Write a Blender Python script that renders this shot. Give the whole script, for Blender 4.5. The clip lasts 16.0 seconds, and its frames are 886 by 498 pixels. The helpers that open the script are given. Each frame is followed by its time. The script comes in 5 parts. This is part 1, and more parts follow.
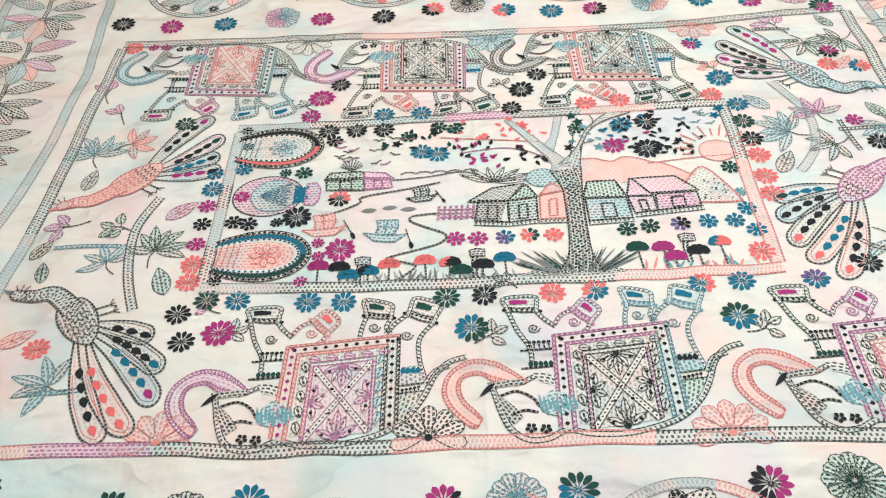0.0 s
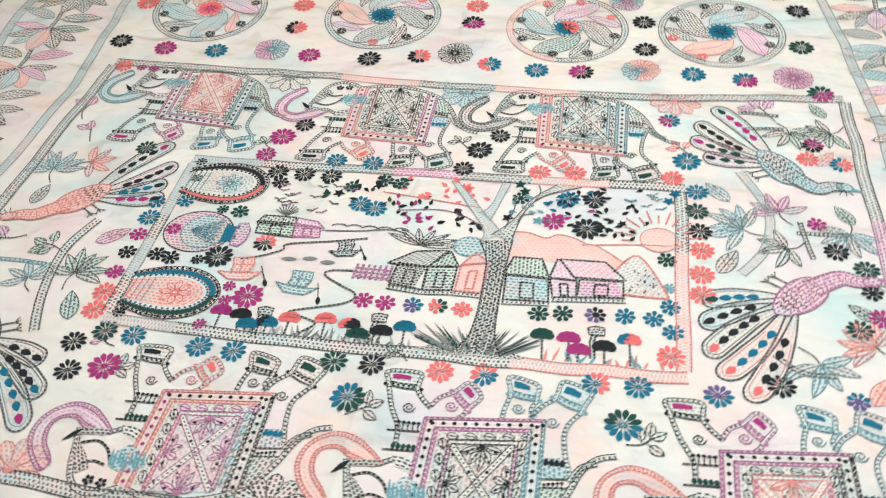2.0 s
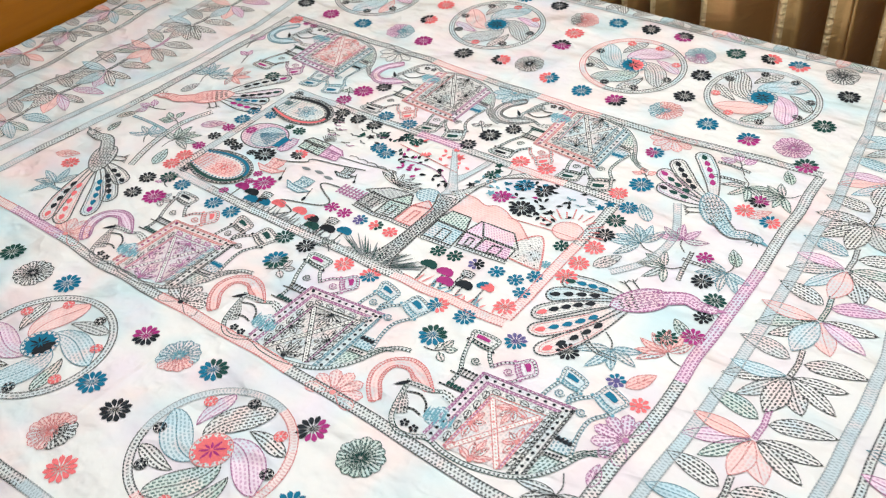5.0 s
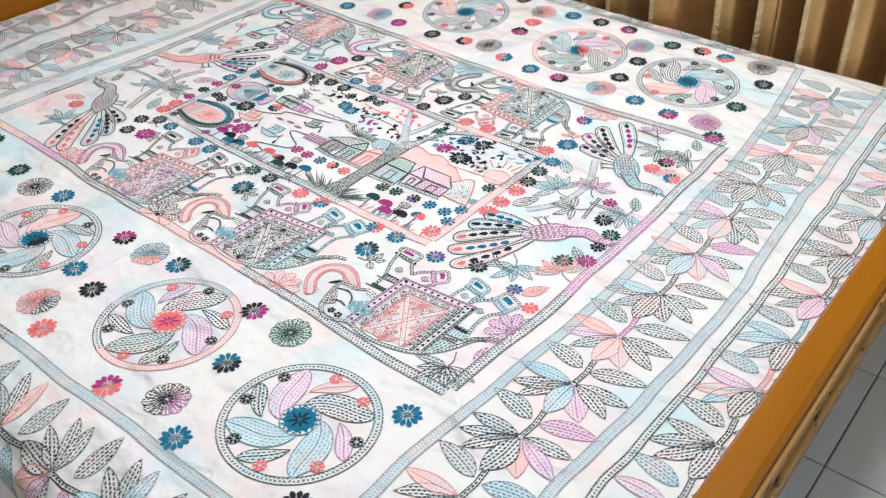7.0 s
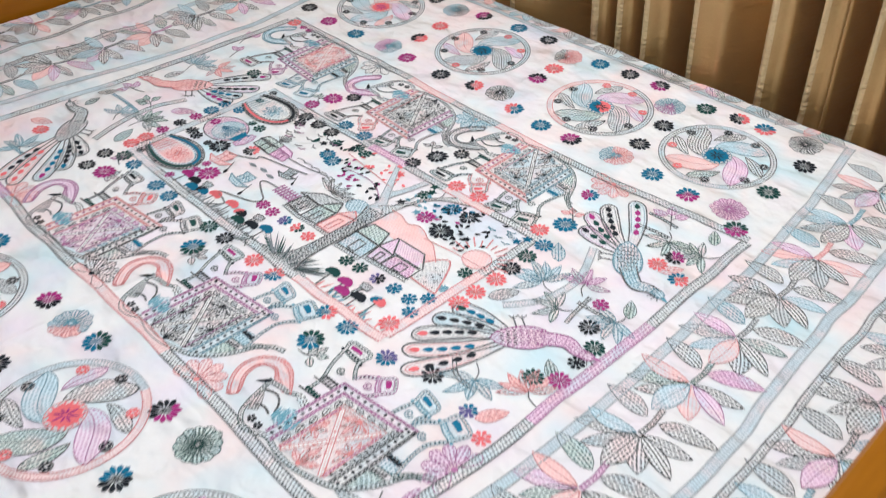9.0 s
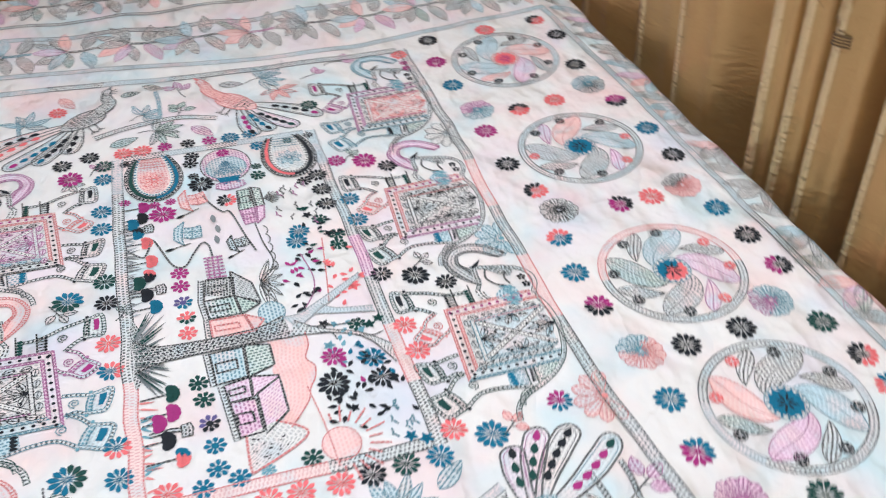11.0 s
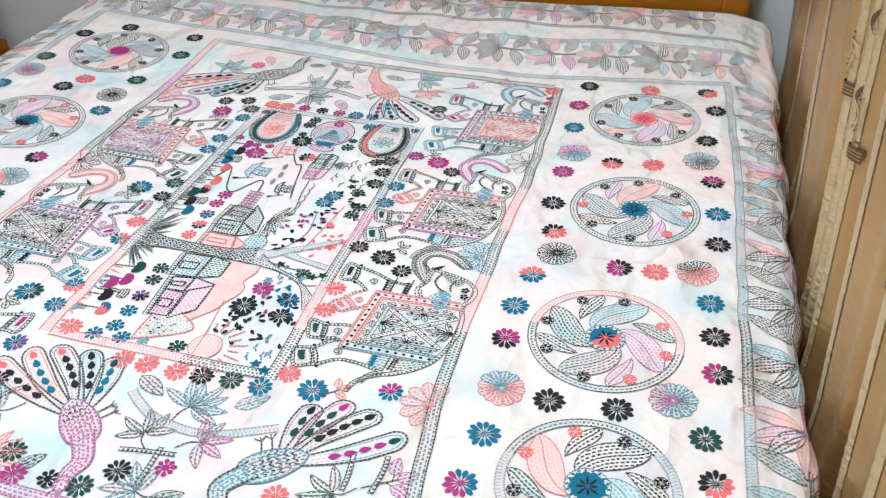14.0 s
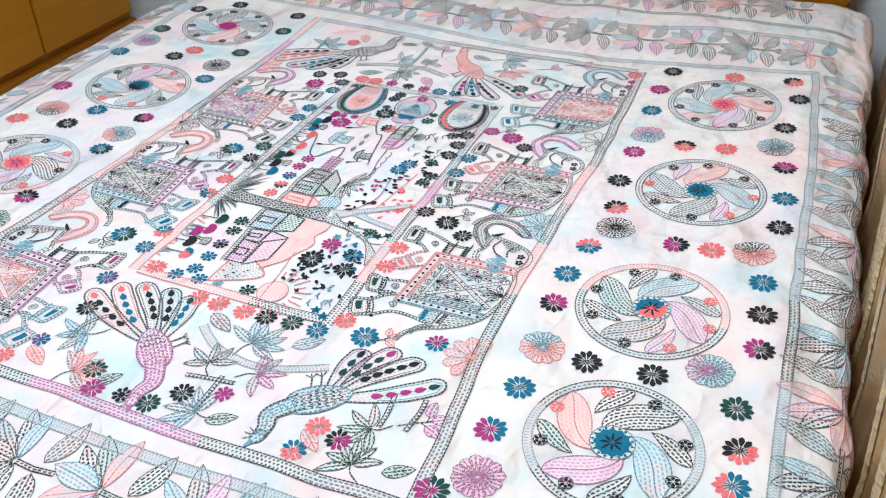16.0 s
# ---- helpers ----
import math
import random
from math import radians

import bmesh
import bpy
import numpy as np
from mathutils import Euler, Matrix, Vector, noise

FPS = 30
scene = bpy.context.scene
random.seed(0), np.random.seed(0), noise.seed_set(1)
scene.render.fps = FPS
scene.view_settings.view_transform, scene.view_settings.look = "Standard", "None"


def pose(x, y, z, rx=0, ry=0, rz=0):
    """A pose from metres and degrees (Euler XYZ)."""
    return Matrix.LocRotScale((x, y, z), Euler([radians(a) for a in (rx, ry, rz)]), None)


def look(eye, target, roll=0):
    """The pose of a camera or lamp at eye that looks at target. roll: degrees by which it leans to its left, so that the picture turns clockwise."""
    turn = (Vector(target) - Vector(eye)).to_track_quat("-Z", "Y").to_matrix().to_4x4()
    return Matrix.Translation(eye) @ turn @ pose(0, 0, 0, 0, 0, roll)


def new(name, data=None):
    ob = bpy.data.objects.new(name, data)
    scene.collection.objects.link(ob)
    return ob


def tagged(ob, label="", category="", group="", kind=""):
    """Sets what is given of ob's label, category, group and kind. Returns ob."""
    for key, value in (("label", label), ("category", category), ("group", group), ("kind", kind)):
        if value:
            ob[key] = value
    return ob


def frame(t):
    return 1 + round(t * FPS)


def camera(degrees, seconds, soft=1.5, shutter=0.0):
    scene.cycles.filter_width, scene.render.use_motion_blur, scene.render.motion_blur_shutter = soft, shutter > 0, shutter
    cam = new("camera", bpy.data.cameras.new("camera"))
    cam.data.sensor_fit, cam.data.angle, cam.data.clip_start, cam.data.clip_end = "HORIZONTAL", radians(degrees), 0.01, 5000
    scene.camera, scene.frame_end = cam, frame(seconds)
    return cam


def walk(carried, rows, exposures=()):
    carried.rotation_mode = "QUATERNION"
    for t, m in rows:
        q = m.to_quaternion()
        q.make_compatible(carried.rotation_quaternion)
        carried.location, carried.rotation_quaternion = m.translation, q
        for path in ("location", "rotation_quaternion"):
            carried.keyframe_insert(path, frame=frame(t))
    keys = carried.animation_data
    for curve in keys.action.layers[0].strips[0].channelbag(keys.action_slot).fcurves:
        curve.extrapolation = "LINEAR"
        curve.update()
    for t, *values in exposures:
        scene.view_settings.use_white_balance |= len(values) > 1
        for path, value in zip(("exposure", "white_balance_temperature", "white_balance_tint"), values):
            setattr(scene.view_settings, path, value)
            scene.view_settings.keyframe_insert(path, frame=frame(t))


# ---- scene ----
cam = camera(53.0, 16.0, soft=1.15, shutter=0.5)
PATH = [
    (0, (0.016, -1.005, 1.433), (-0.084, 0.401, 0.014), -5.9),
    (0.5, (0.018, -1.004, 1.432), (-0.082, 0.401, 0.012), -5.9),
    (1, (0.039, -1.002, 1.44), (-0.072, 0.399, 0.018), -6.0),
    (1.5, (0.127, -0.963, 1.449), (-0.076, 0.448, 0.046), -7.2),
    (2, (0.275, -0.91, 1.441), (-0.047, 0.502, 0.061), -4.9),
    (2.5, (0.348, -0.91, 1.449), (-0.096, 0.511, 0.113), -4.7),
    (3, (0.494, -0.961, 1.455), (-0.124, 0.418, 0.144), -7.0),
    (3.2, (0.546, -0.972, 1.455), (-0.11, 0.389, 0.144), -6.9),
    (5.3, (1.024, -1.021, 1.517), (0.015, 0.163, 0.26), -5.3),
    (5.5, (1.058, -1.066, 1.521), (0.04, 0.126, 0.278), -5.4),
    (6, (1.148, -1.163, 1.51), (0.121, 0.038, 0.285), -5.3),
    (6.5, (1.206, -1.181, 1.512), (0.18, 0.022, 0.288), -5.1),
    (7, (1.262, -1.147, 1.51), (0.228, 0.058, 0.295), -2.4),
    (7.5, (1.296, -1.113, 1.503), (0.237, 0.074, 0.291), -1.0),
    (8, (1.327, -1.078, 1.491), (0.226, 0.07, 0.279), -0.7),
    (8.5, (1.303, -0.986, 1.489), (0.181, 0.135, 0.271), -0.2),
    (9, (1.198, -0.833, 1.511), (0.074, 0.274, 0.282), -0.6),
    (9.5, (1.127, -0.686, 1.484), (0.012, 0.397, 0.226), -1.8),
    (10, (1.148, -0.456, 1.473), (-0.077, 0.477, 0.198), -3.2),
    (10.2, (1.156, -0.383, 1.465), (-0.117, 0.496, 0.196), -2.0),
    (12.3, (1.008, 0.385, 1.419), (-0.56, 0.243, 0.185), 0.6),
    (12.5, (1.028, 0.421, 1.409), (-0.534, 0.233, 0.175), 0.3),
    (13, (1.157, 0.481, 1.395), (-0.409, 0.172, 0.19), -0.4),
    (13.5, (1.247, 0.563, 1.413), (-0.328, 0.225, 0.228), -0.1),
    (14, (1.263, 0.644, 1.424), (-0.33, 0.248, 0.282), 1.0),
    (14.5, (1.298, 0.715, 1.412), (-0.269, 0.225, 0.27), 1.2),
    (15, (1.313, 0.747, 1.413), (-0.225, 0.176, 0.269), 0.2),
    (15.5, (1.316, 0.756, 1.416), (-0.202, 0.135, 0.271), -0.5),
    (16, (1.315, 0.758, 1.417), (-0.194, 0.119, 0.27), -0.9),
]
walk(cam, [(t, look(eye, target, roll)) for t, eye, target, roll in PATH], exposures=((0.0, -0.28, 6450, 4), (2.5, -0.27, 6350, 4), (5.5, -0.18, 6050, 7), (8.0, -0.23, 5900, 8), (10.0, -0.38, 5850, 12), (12.5, -0.21, 5800, 8), (14.0, -0.15, 5800, 7), (16.0, -0.19, 5700, 8)))
# power of two added fill lamps, neither of them in view
FOOT_FILL_W, OVERHEAD_FILL_W = 7.0, 49.0

# ---- light ----
world = bpy.data.worlds.new("world")
scene.world = world
world.use_nodes = True
world.node_tree.nodes["Background"].inputs[0].default_value = (0.9, 0.95, 1.0, 1)
world.node_tree.nodes["Background"].inputs[1].default_value = 0.25


def area_lamp(name, m, sx, sy, power, colour):
    data = bpy.data.lights.new(name, "AREA")
    data.shape, data.size, data.size_y, data.energy, data.color = "RECTANGLE", sx, sy, power, colour
    ob = new(name, data)
    ob.matrix_world = m
    return ob


# unseen fill from the foot end, added to light the bed
area_lamp("window_daylight", look((2.97, -0.7, 1.5), (0.6, -0.2, 0.2)), 1.3, 1.4, FOOT_FILL_W, (0.93, 0.97, 1.0))
# overhead fill, added as the room's main light; no such fitting is visible
area_lamp("ceiling_light_glow", pose(0.44, 0.06, 2.655), 1.15, 0.5, OVERHEAD_FILL_W, (1.0, 0.985, 0.96))


# ---- materials ----
def mat_new(name, rough=0.7, metal=0.0):
    m = bpy.data.materials.new(name)
    m.use_nodes = True
    nt = m.node_tree
    b = nt.nodes["Principled BSDF"]
    b.inputs["Roughness"].default_value = rough
    b.inputs["Metallic"].default_value = metal
    return m, nt, b


def nd(nt, kind, **kw):
    n = nt.nodes.new(kind)
    for k, v in kw.items():
        if k == "op":
            n.operation = v
        elif k == "blend":
            n.data_type, n.blend_type = "RGBA", v
        else:
            n.inputs[k.replace("_", " ")].default_value = v
    return n


def val(nt, op, a, b=None):
    n = nd(nt, "ShaderNodeMath", op=op)
    for i, s in enumerate((a, b)):
        if s is None:
            continue
        if isinstance(s, (int, float)):
            n.inputs[i].default_value = s
        else:
            nt.links.new(s, n.inputs[i])
    return n.outputs[0]


def mix(nt, fac, a, b, blend="MIX"):
    n = nt.nodes.new("ShaderNodeMix")
    n.data_type, n.blend_type = "RGBA", blend
    for s, k in ((fac, 0), (a, 6), (b, 7)):
        if hasattr(s, "is_linked"):
            nt.links.new(s, n.inputs[k])
        elif isinstance(s, (int, float)):
            n.inputs[k].default_value = s
        else:
            n.inputs[k].default_value = (*s, 1)
    return n.outputs[2]


def noise_tex(nt, vec, scale, detail=3.0, rough=0.5):
    n = nd(nt, "ShaderNodeTexNoise", Scale=scale, Detail=detail, Roughness=rough)
    nt.links.new(vec, n.inputs["Vector"])
    return n.outputs["Fac"]


def world_pos(nt):
    return nt.nodes.new("ShaderNodeNewGeometry").outputs["Position"]


def cloth_bump(nt, b, strength=1.0):
    """Creases and weave of the cotton, shared by the cloth and its embroidery."""
    pos = world_pos(nt)
    warp = nd(nt, "ShaderNodeMapping")
    warp.inputs["Scale"].default_value = (6.5, 11.0, 6.0)
    warp.inputs["Rotation"].default_value = (0, 0, 0.5)
    nt.links.new(pos, warp.inputs["Vector"])
    crease = noise_tex(nt, warp.outputs[0], 1.0, 2.5, 0.45)
    ridge = val(nt, "POWER", val(nt, "SUBTRACT", 1.0, val(nt, "MULTIPLY", val(nt, "ABSOLUTE", val(nt, "SUBTRACT", crease, 0.5)), 4.0)), 3.0)
    soft = noise_tex(nt, pos, 22.0, 3.0)
    weave = noise_tex(nt, pos, 900.0, 2.0)
    h = val(nt, "ADD", val(nt, "MULTIPLY", crease, 0.052 * strength), val(nt, "MULTIPLY", soft, 0.0065 * strength))
    h = val(nt, "ADD", h, val(nt, "MULTIPLY", ridge, 0.0022 * strength))
    h = val(nt, "ADD", h, val(nt, "MULTIPLY", weave, 0.0004))
    # folds left from packing
    sep = nt.nodes.new("ShaderNodeSeparateXYZ")
    nt.links.new(pos, sep.inputs[0])
    for axis, at, depth in ((0, 0.005, 0.0022), (1, -0.02, 0.0010)):
        d = val(nt, "DIVIDE", val(nt, "SUBTRACT", sep.outputs[axis], at), 0.006)
        h = val(nt, "ADD", h, val(nt, "DIVIDE", depth, val(nt, "ADD", 1.0, val(nt, "MULTIPLY", d, d))))
    bump = nd(nt, "ShaderNodeBump", Strength=1.0, Distance=1.0)
    nt.links.new(h, bump.inputs["Height"])
    nt.links.new(bump.outputs[0], b.inputs["Normal"])


def cloth_material():
    m, nt, b = mat_new("cream_cotton", 0.85)
    pos = world_pos(nt)
    tone = noise_tex(nt, pos, 3.0, 4.0)
    fine = noise_tex(nt, pos, 300.0, 2.0)
    c = mix(nt, tone, (0.81, 0.795, 0.770), (0.85, 0.845, 0.830))
    for shift, dye, gain in ((0.0, (0.89, 0.66, 0.64), 3.0), (7.0, (0.56, 0.76, 0.81), 3.6), (15.0, (0.82, 0.67, 0.80), 2.0)):
        mp = nd(nt, "ShaderNodeMapping")
        mp.inputs["Location"].default_value = (shift, shift * 0.7, 0)
        nt.links.new(pos, mp.inputs["Vector"])
        stain = noise_tex(nt, mp.outputs[0], 8.0, 2.0, 0.45)
        stain = val(nt, "MULTIPLY", val(nt, "MAXIMUM", val(nt, "SUBTRACT", stain, 0.49), 0.0), gain)
        c = mix(nt, stain, c, dye)
    c = mix(nt, val(nt, "MULTIPLY", fine, 0.12), c, (0.66, 0.64, 0.60))
    nt.links.new(c, b.inputs["Base Color"])
    cloth_bump(nt, b)
    return m


def stitched_material(name, tint, thread, row=0.0056, dash=0.0074, fill=0.66, weight=0.50, faint=0.0):
    """Tinted cotton with rows of running stitches along the piece."""
    m, nt, b = mat_new(name, 0.8)
    uv = nt.nodes.new("ShaderNodeUVMap").outputs[0]
    sep = nt.nodes.new("ShaderNodeSeparateXYZ")
    nt.links.new(uv, sep.inputs[0])
    pos = world_pos(nt)
    wob = noise_tex(nt, pos, 160.0, 2.0)
    v = val(nt, "ADD", val(nt, "DIVIDE", sep.outputs[1], row), val(nt, "MULTIPLY", wob, 0.5))
    line = val(nt, "FLOOR", v)
    off = val(nt, "FRACT", val(nt, "MULTIPLY", line, 0.437))
    u = val(nt, "ADD", val(nt, "ADD", val(nt, "DIVIDE", sep.outputs[0], dash), off), val(nt, "MULTIPLY", wob, 0.7))
    in_row = val(nt, "LESS_THAN", val(nt, "ABSOLUTE", val(nt, "SUBTRACT", val(nt, "FRACT", v), 0.5)), weight * 0.5)
    in_dash = val(nt, "LESS_THAN", val(nt, "FRACT", u), fill)
    mask = val(nt, "MULTIPLY", in_row, in_dash)
    patch = noise_tex(nt, pos, 14.0, 2.0)
    fade = val(nt, "MINIMUM", val(nt, "MAXIMUM", val(nt, "SUBTRACT", val(nt, "MULTIPLY", patch, 2.6), 0.9), 0.0), 0.75)
    shade = mix(nt, fade, tint, [0.45 * t + 0.44 for t in tint])
    for shift, dye in ((3.0, (0.88, 0.66, 0.64)), (9.0, (0.56, 0.71, 0.76))):
        mp = nd(nt, "ShaderNodeMapping")
        mp.inputs["Location"].default_value = (shift, shift * 0.6, 0)
        nt.links.new(pos, mp.inputs["Vector"])
        bleed = noise_tex(nt, mp.outputs[0], 17.0, 2.0, 0.5)
        bleed = val(nt, "MINIMUM", val(nt, "MULTIPLY", val(nt, "MAXIMUM", val(nt, "SUBTRACT", bleed, 0.50), 0.0), 4.0), 0.6)
        shade = mix(nt, bleed, shade, dye)
    wear = val(nt, "MULTIPLY", mask, val(nt, "ADD", 0.72 - faint, val(nt, "MULTIPLY", wob, 0.4)))
    nt.links.new(mix(nt, wear, shade, thread), b.inputs["Base Color"])
    cloth_bump(nt, b)
    return m


def thread_material(name, colour):
    m, nt, b = mat_new(name, 0.75)
    b.inputs["Specular IOR Level"].default_value = 0.15
    pos = world_pos(nt)
    n = noise_tex(nt, pos, 420.0, 2.0)
    big = noise_tex(nt, pos, 40.0, 2.0)
    c = mix(nt, n, [k * 0.7 for k in colour], [min(1, k * 1.25 + 0.012) for k in colour])
    c = mix(nt, val(nt, "MULTIPLY", big, 0.42), c, [min(1, k * 1.3 + 0.02) for k in colour])
    nt.links.new(c, b.inputs["Base Color"])
    bump = nd(nt, "ShaderNodeBump", Strength=0.5, Distance=0.002)
    nt.links.new(n, bump.inputs["Height"])
    nt.links.new(bump.outputs[0], b.inputs["Normal"])
    return m


CLOTH = cloth_material()
FILL = {
    "k": stitched_material("dark_running_stitch", (0.76, 0.76, 0.74), (0.012, 0.015, 0.018)),
    "g": stitched_material("grey_running_stitch", (0.62, 0.65, 0.65), (0.13, 0.15, 0.16), faint=0.05),
    "b": stitched_material("blue_running_stitch", (0.52, 0.67, 0.72), (0.07, 0.22, 0.29), faint=0.1),
    "c": stitched_material("coral_running_stitch", (0.92, 0.56, 0.52), (0.64, 0.20, 0.22), faint=0.25),
    "m": stitched_material("mauve_running_stitch", (0.80, 0.55, 0.70), (0.34, 0.09, 0.25), faint=0.12),
    "n": stitched_material("green_running_stitch", (0.58, 0.69, 0.63), (0.05, 0.12, 0.11)),
    "w": stitched_material("white_running_stitch", (0.80, 0.79, 0.76), (0.30, 0.31, 0.32), faint=0.35),
    "r": stitched_material("rung_stitch", (0.66, 0.69, 0.68), (0.05, 0.06, 0.065), row=0.006, dash=0.0062, fill=0.45, weight=0.6),
    "s": stitched_material("blue_grey_band_stitch", (0.55, 0.64, 0.68), (0.30, 0.38, 0.42), row=0.007, dash=0.0052, fill=0.4, weight=0.8, faint=0.2),
    "d": stitched_material("dense_dark_stitch", (0.55, 0.57, 0.56), (0.025, 0.03, 0.035), row=0.0046, dash=0.0062, weight=0.64),
    "o": stitched_material("pale_coral_band_stitch", (0.88, 0.68, 0.65), (0.66, 0.32, 0.33), row=0.007, dash=0.0052, fill=0.4, weight=0.8, faint=0.25),
}
for _k, _c in (("b", (0.70, 0.79, 0.81)), ("c", (0.88, 0.70, 0.67)), ("m", (0.84, 0.74, 0.80))):
    FILL[_k + "p"] = stitched_material("pale_wash_" + _k, _c, (0.40, 0.42, 0.44), faint=0.5)
FILL["bw"] = stitched_material("blue_wash", (0.58, 0.75, 0.82), (0.16, 0.33, 0.40), faint=0.3)
FILL["cw"] = stitched_material("coral_wash", (0.93, 0.59, 0.55), (0.82, 0.40, 0.39), faint=0.45)
FILL["mw"] = stitched_material("mauve_wash", (0.87, 0.66, 0.80), (0.55, 0.26, 0.45), faint=0.3)
THREAD = {
    "K": thread_material("black_thread", (0.012, 0.016, 0.022)),
    "T": thread_material("teal_thread", (0.008, 0.150, 0.260)),
    "M": thread_material("magenta_thread", (0.36, 0.03, 0.19)),
    "R": thread_material("coral_red_thread", (0.78, 0.165, 0.175)),
    "N": thread_material("dark_green_thread", (0.010, 0.060, 0.052)),
    "P": thread_material("slate_violet_thread", (0.12, 0.10, 0.26)),
    "W": thread_material("white_thread", (0.78, 0.77, 0.74)),
    "G": thread_material("grey_thread", (0.20, 0.22, 0.23)),
    "B": thread_material("pale_blue_thread", (0.16, 0.36, 0.44)),
    "C": thread_material("pale_coral_thread", (0.72, 0.28, 0.27)),
    "V": thread_material("mauve_thread", (0.46, 0.19, 0.36)),
    "Y": thread_material("pale_grey_thread", (0.40, 0.43, 0.45)),
}


def outline_material(name, colour):
    """A running-stitch outline: thread broken by short gaps of cloth."""
    m, nt, b = mat_new(name, 0.75)
    b.inputs["Specular IOR Level"].default_value = 0.15
    sep = nt.nodes.new("ShaderNodeSeparateXYZ")
    nt.links.new(nt.nodes.new("ShaderNodeUVMap").outputs[0], sep.inputs[0])
    n = noise_tex(nt, world_pos(nt), 220.0, 2.0)
    u = val(nt, "FRACT", val(nt, "ADD", val(nt, "DIVIDE", sep.outputs[0], 0.0062), val(nt, "MULTIPLY", n, 0.8)))
    gap = val(nt, "GREATER_THAN", u, 0.66)
    c = mix(nt, n, [k * 0.6 for k in colour], [min(1, k * 1.3 + 0.01) for k in colour])
    nt.links.new(mix(nt, val(nt, "MULTIPLY", gap, 0.42), c, (0.76, 0.75, 0.72)), b.inputs["Base Color"])
    return m


DASH = {k: outline_material("outline_" + m.name, c) for k, m, c in ((k, THREAD[k], c) for k, c in (
    ("K", (0.012, 0.016, 0.020)), ("N", (0.010, 0.055, 0.050)), ("G", (0.055, 0.062, 0.068)), ("B", (0.09, 0.24, 0.31)),
    ("C", (0.64, 0.20, 0.20)), ("V", (0.36, 0.12, 0.28)), ("Y", (0.30, 0.34, 0.36)), ("T", (0.008, 0.15, 0.26)), ("R", (0.80, 0.13, 0.13))))}
INK = {"k": "K", "g": "G", "b": "B", "c": "C", "m": "V", "n": "N", "w": "G", "r": "G", "s": "Y", "d": "K", "o": "C", "bp": "B", "cp": "C", "mp": "V", "cw": "C", "mw": "V", "bw": "B"}


def wood_material(name, dark, light, grain=(1.2, 14.0, 14.0), rough=0.38, worn=0.0):
    m, nt, b = mat_new(name, rough)
    co = nt.nodes.new("ShaderNodeTexCoord").outputs["Object"]
    mp = nd(nt, "ShaderNodeMapping")
    mp.inputs["Scale"].default_value = grain
    nt.links.new(co, mp.inputs["Vector"])
    n1 = noise_tex(nt, mp.outputs[0], 1.6, 6.0, 0.6)
    n2 = noise_tex(nt, mp.outputs[0], 9.0, 3.0, 0.6)
    c = mix(nt, n1, dark, light)
    c = mix(nt, val(nt, "MULTIPLY", n2, 0.35), c, [k * 0.55 for k in dark])
    if worn:
        mp2 = nd(nt, "ShaderNodeMapping")
        mp2.inputs["Scale"].default_value = (60.0, 14.0, 60.0)
        nt.links.new(co, mp2.inputs["Vector"])
        chip = noise_tex(nt, mp2.outputs[0], 1.6, 2.0, 0.5)
        chip = val(nt, "MINIMUM", val(nt, "MULTIPLY", val(nt, "MAXIMUM", val(nt, "SUBTRACT", chip, 0.60), 0.0), 14.0), worn)
        c = mix(nt, chip, c, (0.05, 0.022, 0.006))
    nt.links.new(c, b.inputs["Base Color"])
    b.inputs["Coat Weight"].default_value = 0.04
    b.inputs["Specular IOR Level"].default_value = 0.22
    b.inputs["Coat Roughness"].default_value = 0.2
    bump = nd(nt, "ShaderNodeBump", Strength=0.15, Distance=0.003)
    nt.links.new(n2, bump.inputs["Height"])
    nt.links.new(bump.outputs[0], b.inputs["Normal"])
    return m


WOOD = wood_material("honey_teak", (0.25, 0.082, 0.002), (0.45, 0.165, 0.004), (14.0, 1.0, 14.0))
WOOD_X = wood_material("honey_teak_long", (0.40, 0.150, 0.005), (0.62, 0.265, 0.012), (1.0, 14.0, 14.0))
WOOD_DARK = wood_material("worn_brown_teak", (0.30, 0.150, 0.040), (0.56, 0.31, 0.100), (14.0, 1.0, 14.0), 0.55, 0.85)


def curtain_material(name, base, dark, pucker=0.45):
    m, nt, b = mat_new(name, 0.34)
    pos = world_pos(nt)
    mp = nd(nt, "ShaderNodeMapping")
    mp.inputs["Scale"].default_value = (34.0, 34.0, 105.0)
    nt.links.new(pos, mp.inputs["Vector"])
    slub = noise_tex(nt, mp.outputs[0], 1.0, 2.0, 0.45)
    weave = noise_tex(nt, pos, 420.0, 2.0)
    streak = noise_tex(nt, pos, 6.0, 3.0)
    c = mix(nt, streak, dark, base)
    c = mix(nt, val(nt, "MULTIPLY", weave, 0.30), c, [min(1, k * 1.35) for k in base])
    nt.links.new(c, b.inputs["Base Color"])
    b.inputs["Metallic"].default_value = 0.70
    b.inputs["Sheen Weight"].default_value = 0.05
    bump = nd(nt, "ShaderNodeBump", Strength=pucker, Distance=0.006)
    nt.links.new(slub, bump.inputs["Height"])
    nt.links.new(bump.outputs[0], b.inputs["Normal"])
    return m


CURTAIN = curtain_material("bronze_satin", (0.59, 0.388, 0.165), (0.41, 0.250, 0.094), 0.32)
# paler than the panel: holds the ridge highlight as colour; also the rosettes' gold
CURTAIN_EDGE = curtain_material("pale_gold_highlight_and_rosette", (0.80, 0.62, 0.36), (0.62, 0.45, 0.22), 1.0)
CURTAIN_BAND = curtain_material("brown_embroidery", (0.20, 0.13, 0.065), (0.10, 0.06, 0.03))


